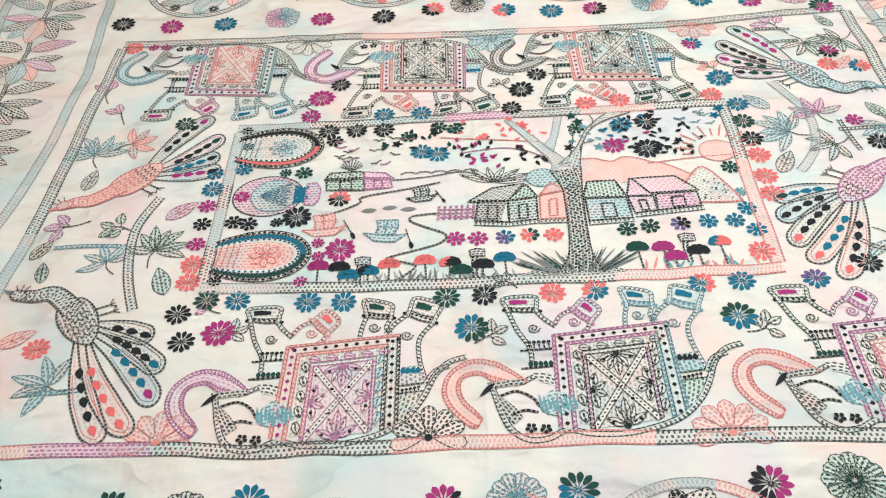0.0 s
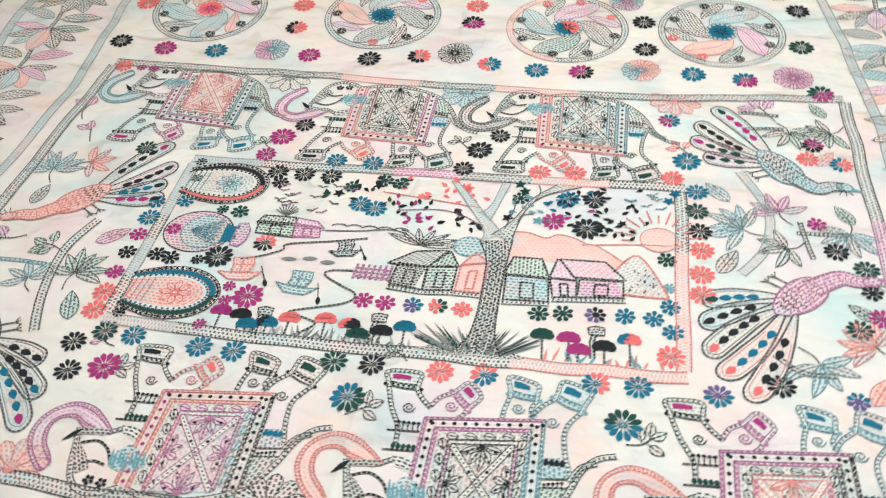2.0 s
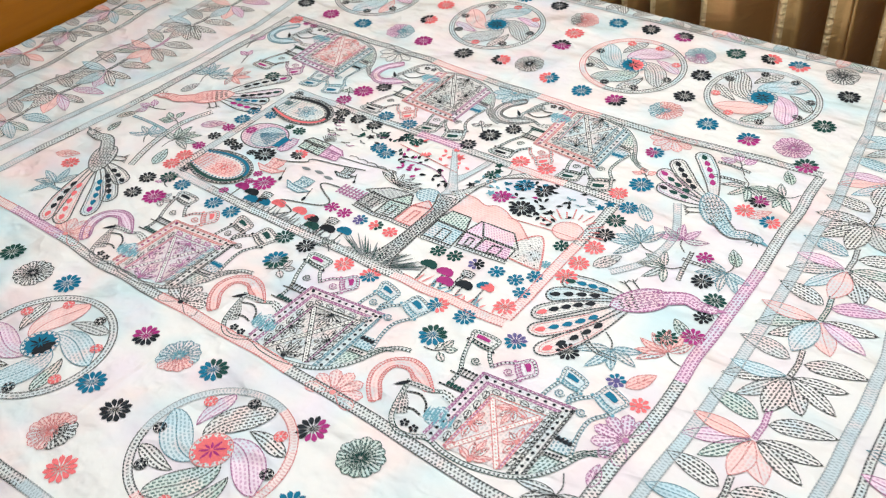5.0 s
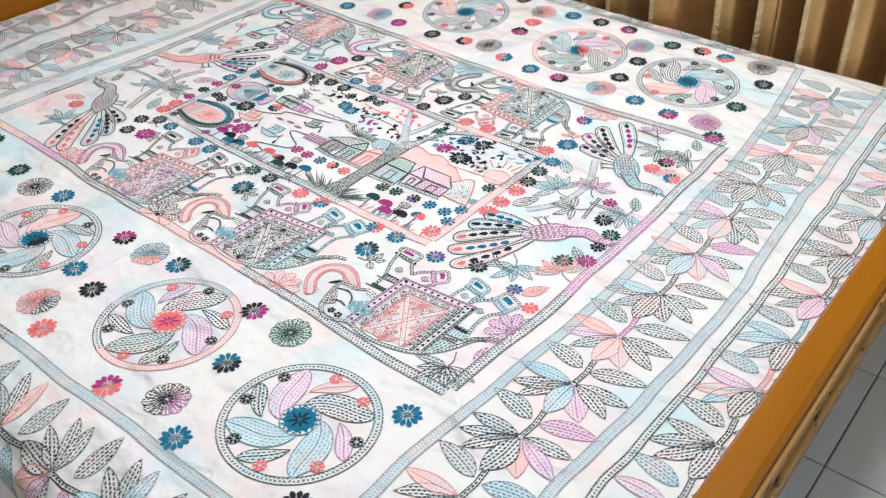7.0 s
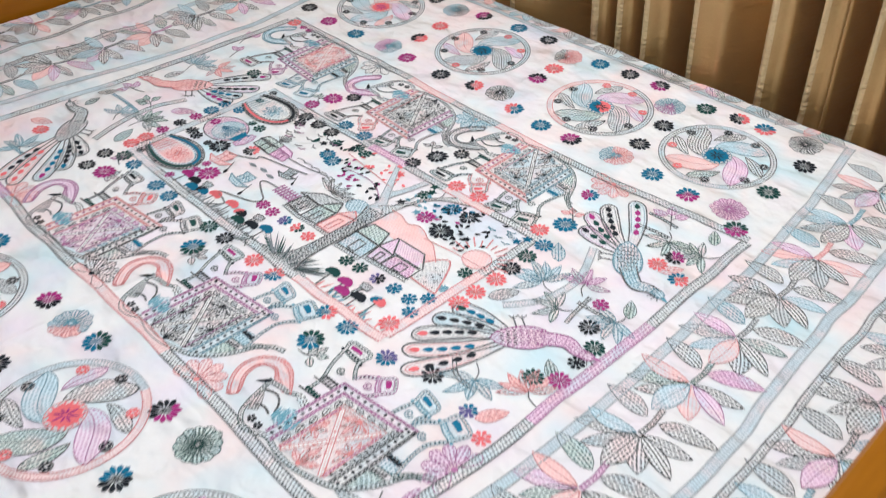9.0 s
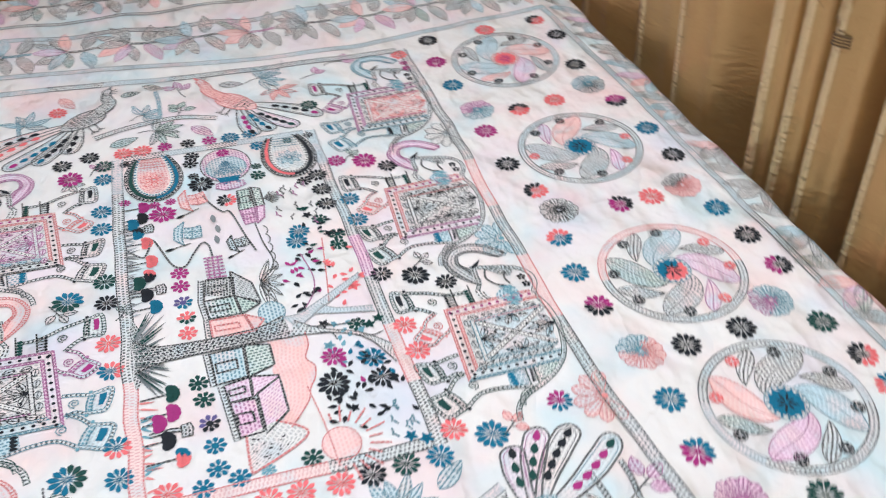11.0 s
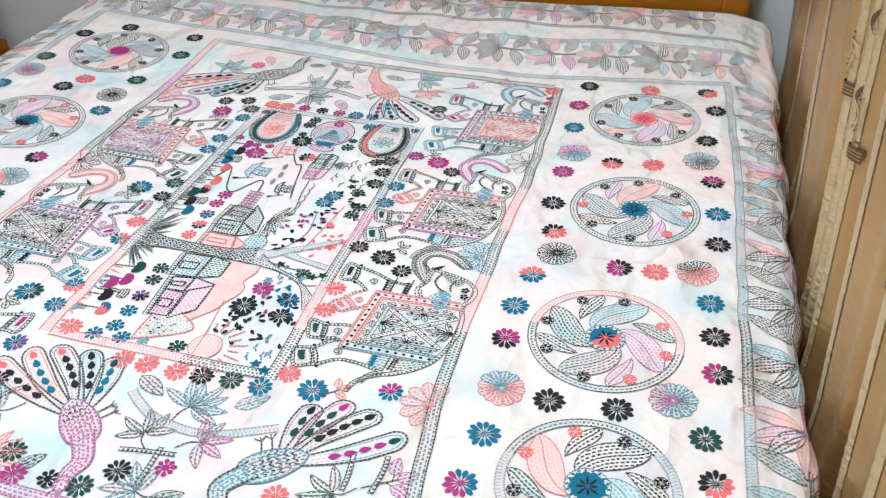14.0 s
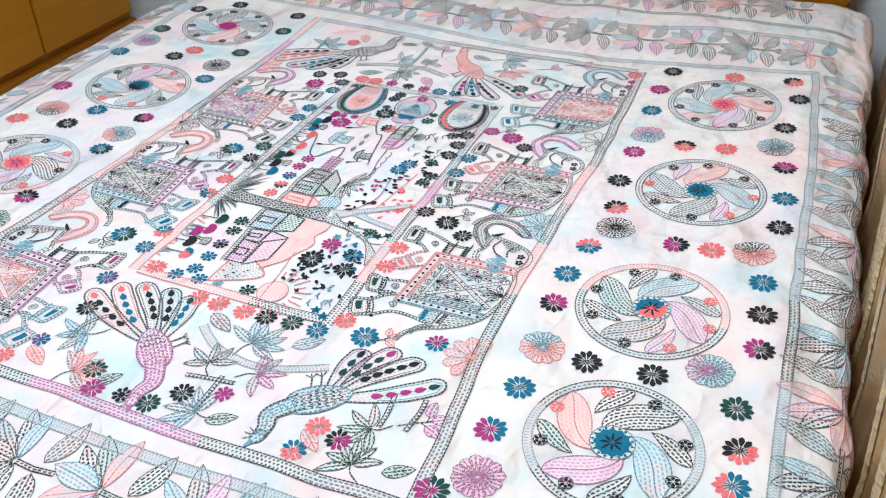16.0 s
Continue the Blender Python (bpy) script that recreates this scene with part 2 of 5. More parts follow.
def plaster_material(name, colour):
    m, nt, b = mat_new(name, 0.9)
    pos = world_pos(nt)
    n = noise_tex(nt, pos, 2.5, 5.0)
    f = noise_tex(nt, pos, 120.0, 3.0)
    nt.links.new(mix(nt, n, [k * 0.93 for k in colour], colour), b.inputs["Base Color"])
    bump = nd(nt, "ShaderNodeBump", Strength=0.2, Distance=0.003)
    nt.links.new(f, bump.inputs["Height"])
    nt.links.new(bump.outputs[0], b.inputs["Normal"])
    return m


PLASTER = plaster_material("pale_blue_white_plaster", (0.74, 0.79, 0.80))
CEIL = plaster_material("white_ceiling_paint", (0.82, 0.82, 0.80))
GROUT = plaster_material("grey_grout", (0.28, 0.28, 0.28))


def tile_material():
    m, nt, b = mat_new("white_marble_tile", 0.22)
    pos = world_pos(nt)
    n = noise_tex(nt, pos, 5.0, 6.0, 0.62)
    rnd = nt.nodes.new("ShaderNodeObjectInfo").outputs["Random"]
    c = mix(nt, n, (0.80, 0.82, 0.83), (0.90, 0.91, 0.90))
    c = mix(nt, val(nt, "MULTIPLY", rnd, 0.2), c, (0.70, 0.71, 0.72))
    nt.links.new(c, b.inputs["Base Color"])
    return m


TILE = tile_material()


# glow for the diffuser of the added ceiling light
def glow_material():
    m, nt, b = mat_new("added_lamp_diffuser", 0.5)
    b.inputs["Base Color"].default_value = (0.9, 0.9, 0.9, 1)
    b.inputs["Emission Color"].default_value = (1, 0.98, 0.95, 1)
    b.inputs["Emission Strength"].default_value = 3.0
    return m


# ---- building helpers ----
def mesh_object(name, verts, faces, mats, parent=None, label="", smooth=False, idx=None, uvs=None):
    me = bpy.data.meshes.new(name)
    me.from_pydata(verts, [], faces)
    for m in mats:
        me.materials.append(m)
    if idx is not None:
        me.polygons.foreach_set("material_index", idx)
    if uvs is not None:
        layer = me.uv_layers.new(name="UVMap")
        loops = np.empty(len(me.loops), dtype=np.int32)
        me.loops.foreach_get("vertex_index", loops)
        layer.data.foreach_set("uv", np.asarray(uvs, dtype=np.float32)[loops].ravel())
    if smooth:
        me.polygons.foreach_set("use_smooth", [True] * len(me.polygons))
    me.update()
    ob = new(name, me)
    if parent is not None:
        ob.parent = parent
    if label:
        tagged(ob, label)
    return ob


def part(name, bm, material, parent, label="", smooth=False):
    me = bpy.data.meshes.new(name)
    bmesh.ops.recalc_face_normals(bm, faces=bm.faces)
    bm.to_mesh(me)
    bm.free()
    me.materials.append(material)
    if smooth:
        me.polygons.foreach_set("use_smooth", [True] * len(me.polygons))
    ob = new(name, me)
    if parent is not None:
        ob.parent = parent
    if label:
        tagged(ob, label)
    return ob


def box(bm, x0, x1, y0, y1, z0, z1, bevel=0.0, seg=2):
    r = bmesh.ops.create_cube(bm, size=1.0)
    for v in r["verts"]:
        v.co = Vector(((x0 + x1) / 2 + v.co.x * (x1 - x0), (y0 + y1) / 2 + v.co.y * (y1 - y0), (z0 + z1) / 2 + v.co.z * (z1 - z0)))
    if bevel:
        edges = list({e for v in r["verts"] for e in v.link_edges})
        bmesh.ops.bevel(bm, geom=edges, offset=bevel, segments=seg, affect="EDGES", profile=0.6)
    return bm


def profile_along_y(bm, pts, y0, y1, n=1):
    """A closed x-z profile drawn out along y."""
    rings = []
    for k in range(n + 1):
        y = y0 + (y1 - y0) * k / n
        rings.append([bm.verts.new((x, y, z)) for x, z in pts])
    for a, b in zip(rings, rings[1:]):
        for i in range(len(pts)):
            j = (i + 1) % len(pts)
            bm.faces.new((a[i], a[j], b[j], b[i]))
    bm.faces.new(rings[0])
    bm.faces.new(list(reversed(rings[-1])))
    return bm


# ---- room ----
X0, X1, Y0, Y1, ZC = -1.48, 3.0, -2.35, 1.36, 2.75


def structure(name, label, *boxes, material=PLASTER, category="wall"):
    bm = bmesh.new()
    for b in boxes:
        box(bm, *b)
    ob = part(name, bm, material, None, label)
    return tagged(ob, category=category, kind="structure")


structure("wall_head", "pale blue-white plastered wall behind the bed head", (X0 - 0.15, X0, Y0 - 0.15, Y1 + 0.15, 0, ZC), (X0, -1.235, -1.10, Y1, 0, ZC))
structure("wall_curtain", "pale plastered wall behind the bronze curtains", (X0, X1, Y1, Y1 + 0.15, 0, ZC))
structure("wall_wardrobe", "pale plastered wall behind the wardrobe", (X0, X1, Y0 - 0.15, Y0, 0, ZC))
# unseen wall; its opening is made up to go with the foot fill
structure("wall_foot", "unseen plastered wall facing the bed foot, with an opening added for fill light",
          (X1, X1 + 0.15, Y0 - 0.15, -1.4, 0, ZC), (X1, X1 + 0.15, 0.0, Y1 + 0.15, 0, ZC),
          (X1, X1 + 0.15, -1.4, 0.0, 0, 0.8), (X1, X1 + 0.15, -1.4, 0.0, 2.2, ZC))
structure("ceiling", "plain white painted ceiling", (X0 - 0.15, X1 + 0.15, Y0 - 0.15, Y1 + 0.15, ZC, ZC + 0.12), material=CEIL, category="ceiling")
floor = structure("floor", "white marble tiled floor with grey joints", (X0, X1, Y0, Y1, -0.1, -0.004), material=GROUT, category="floor")

# made-up fitting round the overhead fill lamp
lamp = tagged(new("unseen_ceiling_light"), "unseen flat rectangular ceiling light, added to light the bed", "ceiling light")
lamp.location = (0.44, 0.06, 2.75)
bm = bmesh.new()
box(bm, -0.62, 0.62, -0.3, 0.3, -0.07, 0.0, 0.01)
part("housing", bm, CEIL, lamp)
bm = bmesh.new()
box(bm, -0.58, 0.58, -0.26, 0.26, -0.085, -0.072, 0.004)
part("diffuser", bm, glow_material(), lamp, "glowing white diffuser of the added light")

# ---- bed ----
H = 0.55
YA, RAD = 0.880, 0.058
HEAD, FOOT = -1.125, 1.048
bed = tagged(new("bed"), "honey-coloured teak double bed with headboard and footboard", "bed")

# headboard
bm = bmesh.new()
box(bm, HEAD - 0.055, HEAD - 0.012, -0.98, 0.83, 0.30, 1.06, 0.006)
headboard = part("headboard", bm, WOOD, bed)
bm = bmesh.new()
box(bm, HEAD - 0.075, HEAD + 0.004, -1.0, 0.85, 1.055, 1.115, 0.014, 3)
part("cap_rail", bm, WOOD, headboard)
for y in (-1.0, 0.79):
    bm = bmesh.new()
    box(bm, HEAD - 0.085, HEAD - 0.005, y, y + 0.07, 0.0, 1.13, 0.01, 2)
    part("post", bm, WOOD, bed)

# footboard: broad polished top with a stepped, worn outer moulding
TOPZ = 0.615
bm = bmesh.new()
profile_along_y(bm, [(FOOT, 0.53), (FOOT, TOPZ - 0.012), (FOOT + 0.006, TOPZ - 0.003), (FOOT + 0.016, TOPZ), (FOOT + 0.046, TOPZ - 0.002),
                     (FOOT + 0.054, TOPZ - 0.008), (FOOT + 0.056, TOPZ - 0.016), (FOOT + 0.056, 0.53)], -1.0, 1.0, 8)
footboard = part("footboard", bm, WOOD, bed, "polished honey teak footboard rail")
bm = bmesh.new()
profile_along_y(bm, [(FOOT + 0.057, 0.535), (FOOT + 0.057, TOPZ - 0.018), (FOOT + 0.062, TOPZ - 0.020), (FOOT + 0.064, TOPZ - 0.030),
                     (FOOT + 0.060, TOPZ - 0.036), (FOOT + 0.061, TOPZ - 0.048), (FOOT + 0.069, TOPZ - 0.053), (FOOT + 0.070, TOPZ - 0.066),
                     (FOOT + 0.064, TOPZ - 0.072), (FOOT + 0.062, 0.535)], -1.0, 1.0, 8)
part("moulding", bm, WOOD_DARK, footboard, "worn grooved brown moulding")
bm = bmesh.new()
box(bm, FOOT + 0.001, FOOT + 0.026, -0.98, 0.98, 0.22, 0.529, 0.004)
part("lower_panel", bm, WOOD_DARK, bed)
for y in (-1.0, 0.93):
    bm = bmesh.new()
    box(bm, FOOT + 0.028, FOOT + 0.055, y, y + 0.07, 0.0, 0.529, 0.006)
    part("leg", bm, WOOD_DARK, bed)
for y in (-0.905, 0.875):
    bm = bmesh.new()
    box(bm, HEAD - 0.01, FOOT + 0.0005, y, y + 0.03, 0.16, 0.299, 0.005)
    part("side_rail", bm, WOOD_X, bed)

bm = bmesh.new()
box(bm, HEAD + 0.01, FOOT - 0.01, -0.885, 0.885, 0.30, H - 0.048, 0.06, 4)
tagged(part("mattress", bm, CEIL, None, "thick mattress hidden under the bedspread on the bed"), category="mattress")


# ---- the bedspread ----
def wave(x, y):
    """Slight unevenness of the cloth over the mattress."""
    a = 0.0016 * math.sin(5.1 * x + 2.0 * y) + 0.0014 * math.sin(7.3 * y - 2.4 * x + 1.0)
    a += -0.0092 - 0.0100 * x - 0.0044 * y + 0.0154 * x * x - 0.0134 * x * y + 0.0349 * y * y - 0.0044 * x ** 3
    a += 0.010 * math.exp(-((x + 1.0) / 0.11) ** 2) * (0.7 + 0.3 * math.sin(4 * y))
    a += 0.003 * math.sin(21 * y + 3 * math.sin(4 * y)) * math.exp(-((x + 0.90) / 0.16) ** 2)
    a -= 0.016 * max(0.0, (abs(y) - 0.80) / 0.08) ** 2
    return a


def drape(x, s, lift=0.0):
    """The cloth's point at x along and s across the bed, lifted off its surface; past the edges it bends down and hangs."""
    x = min(max(x, HEAD + 0.004), FOOT - 0.003)
    k = 1.0 if s >= 0 else -1.0
    a = abs(s)
    w = wave(x, k * min(a, YA))
    if a <= YA:
        return (x, s, H + w + lift)
    ang = (a - YA) / RAD
    fold = 0.006 * math.sin(16 * x + 2.0 * k) + 0.004 * math.sin(41 * x)
    if ang < math.pi / 2:
        r = RAD + lift
        g = ang / (math.pi / 2)
        return (x, k * (YA + r * math.sin(ang) + fold * g), H - RAD + r * math.cos(ang) + w)
    down = a - YA - RAD * math.pi / 2
    return (x, k * (YA + RAD + lift + fold * (1 - 0.2 * min(1, down))), H - RAD - down + w)


SMAX = YA + RAD * math.pi / 2 + 0.21
cols = np.linspace(HEAD + 0.004, FOOT - 0.003, 235)
rows = np.linspace(-SMAX, SMAX, 250)
verts = [drape(float(x), float(s)) for s in rows for x in cols]
n = len(cols)
faces = [(j * n + i, j * n + i + 1, (j + 1) * n + i + 1, (j + 1) * n + i) for j in range(len(rows) - 1) for i in range(n - 1)]
bedspread = mesh_object("bedspread", verts, faces, [CLOTH], label="white cotton bedspread densely embroidered with running-stitch motifs, spread over the bed", smooth=True)
tagged(bedspread, category="bedspread")
mod = bedspread.modifiers.new("thickness", "SOLIDIFY")
mod.thickness, mod.offset = 0.003, -1

LIFT = (0.0007, 0.0011, 0.0015, 0.0019, 0.0023)
RNG = random.Random(7)


class Motif:
    """Flat stitched shapes laid on the bedspread; points are complex numbers in the motif's own plane."""

    def __init__(self, at=0j, turn=0.0, scale=1.0, flip=False):
        self.at, self.rot, self.scale, self.flip = at, complex(math.cos(radians(turn)), math.sin(radians(turn))), scale, flip
        self.v, self.f, self.uv, self.mi, self.mats = [], [], [], [], []

    def put(self, p, layer):
        if self.flip:
            p = p.conjugate()
        q = self.at + self.rot * p * self.scale
        return drape(q.real, q.imag, LIFT[layer])

    def slot(self, key):
        m = FILL.get(key) or (DASH[key[1:]] if key[0] == "-" else THREAD[key])
        if m not in self.mats:
            self.mats.append(m)
        return self.mats.index(m)

    def strip(self, left, right, key, layer=0, across=2):
        base, k = len(self.v), self.slot(key)
        u = 0.0
        prev = None
        off = RNG.random()
        for a, b in zip(left, right):
            mid = (a + b) / 2
            if prev is not None:
                u += abs(mid - prev) * self.scale
            prev = mid
            w = abs(b - a) * self.scale
            for j in range(across + 1):
                t = j / across
                self.v.append(self.put(a + (b - a) * t, layer))
                self.uv.append((u + off, (t - 0.5) * w + 0.5))
        m = across + 1
        up = None
        for i in range(len(left) - 1):
            for j in range(across):
                q = (base + i * m + j, base + i * m + j + 1, base + (i + 1) * m + j + 1, base + (i + 1) * m + j)
                if up is None:
                    p0, p1, p3 = (Vector(self.v[q[z]]) for z in (0, 2, 3))
                    up = (p1 - p0).cross(p3 - p0).z >= 0
                self.f.append(q if up else q[::-1])
                self.mi.append(k)

    def line(self, pts, width, key, closed=False, layer=2):
        pts = [p for i, p in enumerate(pts) if i == 0 or abs(p - pts[i - 1]) > 1e-6]
        if closed:
            pts = pts + [pts[0]]
        left, right = [], []
        for i, p in enumerate(pts):
            a, b = pts[max(i - 1, 0)], pts[min(i + 1, len(pts) - 1)]
            if closed and i in (0, len(pts) - 1):
                a, b = pts[-2], pts[1]
            d = b - a
            d = d / abs(d) if abs(d) > 1e-9 else 1
            nrm = d * 1j * width / 2 / self.scale
            left.append(p + nrm)
            right.append(p - nrm)
        self.strip(left, right, "-" + key if key in DASH and width < 0.0045 else key, layer, 1)

    def band(self, pts, width, key, ink=None, layer=0, edge=0.0022):
        """A stitched band between two outlines."""
        pts = dense(pts, 0.02)
        left, right = offset(pts, width / 2), offset(pts, -width / 2)
        self.strip(left, right, key, layer)
        self.line(left, edge, ink or INK[key], layer=layer + 1)
        self.line(right, edge, ink or INK[key], layer=layer + 1)

    def leaf(self, a, b, w, key, bend=0.0, peak=0.42, ink=None, rib=True, layer=0, edge=0.0014, blunt=False):
        n = 11
        d = b - a
        left, right, spine = [], [], []
        for i in range(n):
            t = i / (n - 1)
            c = a + d * t + d * 1j * bend * math.sin(math.pi * t)
            s = t ** (math.log(0.5) / math.log(peak))
            half = w / 2 * (math.sin(math.pi * s) ** (0.55 if blunt else 0.85) if 0 < t < 1 else 0.0)
            nrm = d / abs(d) * 1j
            left.append(c + nrm * half)
            right.append(c - nrm * half)
            spine.append(c)
        if key:
            self.strip(left, right, key, layer)
        if edge:
            i2 = ink or INK[key]
            self.line(left + right[::-1][1:-1], edge, i2, closed=True, layer=layer + 1)
            if rib:
                self.line(spine[:-1], edge * 0.8, i2, layer=layer + 1)

    def drop(self, a, b, w, key, layer=1, peak=0.62):
        n = 7
        d = b - a
        left, right = [], []
        for i in range(n):
            t = i / (n - 1)
            s = t ** (math.log(0.5) / math.log(peak))
            half = w / 2 * (math.sin(math.pi * s) ** 0.75 if 0 < t < 1 else 0.0)
            nrm = d / abs(d) * 1j
            left.append(a + d * t + nrm * half)
            right.append(a + d * t - nrm * half)
        self.strip(left, right, key, layer, 1)

    def disc(self, c, rx, ry, key, layer=0, turn=0.0, ink=None, edge=0.0016, n=20):
        e = complex(math.cos(turn), math.sin(turn))
        left = [c + e * complex(rx * math.cos(math.pi * i / n), ry * math.sin(math.pi * i / n)) for i in range(n + 1)]
        right = [c + e * complex(rx * math.cos(math.pi * i / n), -ry * math.sin(math.pi * i / n)) for i in range(n + 1)]
        if key:
            self.strip(left, right, key, layer, 4 if max(rx, ry) > 0.015 else 2)
        if ink:
            self.line(left + right[::-1][1:-1], edge, ink, closed=True, layer=layer + 1)

    def arc(self, c, r, a0, a1, n=24, ry=None):
        return [c + complex(r * math.cos(radians(a0 + (a1 - a0) * i / n)), (ry or r) * math.sin(radians(a0 + (a1 - a0) * i / n))) for i in range(n + 1)]

    def dots(self, pts, r, key, layer=2):
        for p in pts:
            self.disc(p, r, r, key, layer, n=4)

    def done(self, name, parent=None, label=""):
        return mesh_object(name, self.v, self.f, self.mats, parent or bedspread, label, idx=self.mi, uvs=self.uv)


def dense(pts, step):
    out = [pts[0]]
    for a, b in zip(pts, pts[1:]):
        k = max(1, int(abs(b - a) / step))
        out += [a + (b - a) * i / k for i in range(1, k + 1)]
    return out


def offset(pts, d):
    out = []
    for i, p in enumerate(pts):
        a, b = pts[max(i - 1, 0)], pts[min(i + 1, len(pts) - 1)]
        t = (b - a) / abs(b - a)
        out.append(p + t * 1j * d)
    return out


def smooth_path(pts, k=6):
    """A rounded path through the points."""
    out = []
    for i in range(len(pts) - 1):
        p0, p1, p2, p3 = pts[max(i - 1, 0)], pts[i], pts[i + 1], pts[min(i + 2, len(pts) - 1)]
        for j in range(k):
            t = j / k
            out.append(0.5 * (2 * p1 + (p2 - p0) * t + (2 * p0 - 5 * p1 + 4 * p2 - p3) * t * t + (3 * p1 - p0 - 3 * p2 + p3) * t ** 3))
    return out + [pts[-1]]


def cx(*xy):
    return [complex(xy[i], xy[i + 1]) for i in range(0, len(xy), 2)]


def wob(pts, amp=0.0025):
    return [p + complex(RNG.uniform(-amp, amp), RNG.uniform(-amp, amp)) for p in pts]


# -- borders --
def border(name, pts, width, segments, label=""):
    """A stitched band whose colour changes along its way."""
    m = Motif()
    pts = dense(pts, 0.05)
    pts = wob(pts, 0.0025)
    pts = smooth_path(pts, 3)
    n = len(pts)
    k = len(segments)
    for i, key in enumerate(segments):
        a, b = i * (n - 1) // k, (i + 1) * (n - 1) // k
        m.band(pts[a:b + 1], width, key)
    return m.done(name, label=label)


border("frame_border", cx(-0.642, 0.442, -0.27, 0.441, 0.06, 0.426, 0.36, 0.421, 0.682, 0.444), 0.018, "grgogorgg", "pale stitched outer frame band")
border("frame_border", cx(-0.692, -0.438, -0.46, -0.435, -0.25, -0.446, 0.02, -0.442, 0.31, -0.453, 0.55, -0.464, 0.672, -0.464), 0.018, "omrroorrr", "pale stitched outer frame band")
border("frame_border", cx(-0.643, 0.431, -0.651, 0.26, -0.654, 0.07, -0.662, -0.10, -0.683, -0.427), 0.018, "gggrsrs", "grey stitched outer frame band")
border("frame_border", cx(0.683, 0.432, 0.686, 0.20, 0.683, 0.01, 0.681, -0.21, 0.671, -0.452), 0.018, "grmmrr", "grey and mauve stitched outer frame band")
border("panel_border", cx(-0.388, 0.178, -0.15, 0.180, 0.12, 0.178, 0.416, 0.180), 0.018, "srgmgor", "stitched band round the village panel")
border("panel_border", cx(-0.386, -0.181, 0.0, -0.190, 0.410, -0.192), 0.018, "srrrroo", "stitched band round the village panel")
border("panel_border", cx(-0.381, 0.168, -0.380, 0.0, -0.379, -0.171), 0.017, "ssrsr", "blue-grey stitched band round the village panel")
border("panel_border", cx(0.408, 0.170, 0.408, 0.0, 0.406, -0.182), 0.018, "rrooo", "coral stitched band round the village panel")
border("edge_line", cx(0.675, 0.872, 0.712, 0.62, 0.730, 0.36, 0.735, -0.03, 0.727, -0.31, 0.712, -0.54, 0.714, -0.788), 0.017, "sssss")
border("edge_line", cx(0.872, 0.880, 0.886, 0.30, 0.904, 0.05, 0.907, -0.13, 0.904, -0.32, 0.893, -0.51, 0.893, -0.93), 0.017, "sssssss")
border("edge_line", cx(0.918, 0.880, 0.931, 0.40, 0.943, 0.0, 0.943, -0.26, 0.936, -0.46, 0.936, -0.93), 0.011, "rrrrrrr")
border("edge_line", cx(-0.722, 0.820, -0.712, 0.68, -0.690, 0.35, -0.700, 0.10, -0.740, -0.25, -0.760, -0.79), 0.016, "sssss")
border("edge_line", cx(-0.893, 0.89, -0.898, 0.55, -0.880, 0.12, -0.900, -0.30, -0.920, -0.93), 0.016, "ssgss")
border("edge_line", cx(-0.950, 0.89, -0.975, 0.30, -0.965, -0.13, -0.965, -0.93), 0.011, "rrrrr")
border("edge_line", cx(-0.712, 0.813, -0.28, 0.834, 0.04, 0.838, 0.32, 0.843, 0.51, 0.847, 0.668, 0.860), 0.015, "sssssgss")
border("edge_line", cx(-0.75, -0.800, -0.2, -0.800, 0.1, -0.801, 0.43, -0.796, 0.705, -0.797), 0.017, "sssrsss")


# -- flowers --
def flower(x, y, size, colours, turn=None):
    """A daisy of solid satin-stitch petals; size s, m, l, or o for a large outlined one."""
    r = {"t": 0.0105, "s": 0.0152, "m": 0.0190, "l": 0.0240, "o": 0.035}[size]
    m = Motif(complex(x, y), RNG.uniform(0, 360) if turn is None else turn)
    if size == "o":
        k = 12
        for ring, rr, r0 in ((0, r, 0.42), (1, r * 0.62, 0.2)):
            for i in range(k):
                e = complex(math.cos(2 * math.pi * (i + ring * 0.5) / k), math.sin(2 * math.pi * (i + ring * 0.5) / k))
                key = colours[min(len(colours) - 1, i * len(colours) // k)]
                m.leaf(e * rr * r0, e * rr * RNG.uniform(0.94, 1.04), rr * 0.5, key, peak=0.62, rib=True, layer=ring, edge=0.0013, blunt=True)
        for i in range(9):
            e = complex(math.cos(i * 0.698), math.sin(i * 0.698))
            m.drop(e * 0.0015, e * RNG.uniform(0.009, 0.014), 0.0042, INK[colours[0]], 2)
        return m.done("outlined_flower", label="large outlined flower stitched in pale thread")
    k = 8 if size in "ts" else (11 if size == "m" else 12)
    for i in range(k):
        e = complex(math.cos(2 * math.pi * i / k), math.sin(2 * math.pi * i / k))
        key = colours[min(len(colours) - 1, i * len(colours) // k)]
        m.drop(e * r * 0.20, e * r * RNG.uniform(0.93, 1.05), r * (0.46 if size in "ts" else 0.345), key, peak=0.68)
        if size not in "ts":
            m.line([e * r * 0.05, e * r * 0.40], 0.0014, colours[-1])
    if size in "ts":
        m.disc(0j, r * 0.33, r * 0.33, colours[0], 1, n=6)
    return m.done("flower")


def flowers(rows):
    for x, y, s, c in rows:
        flower(x, y, s, c)


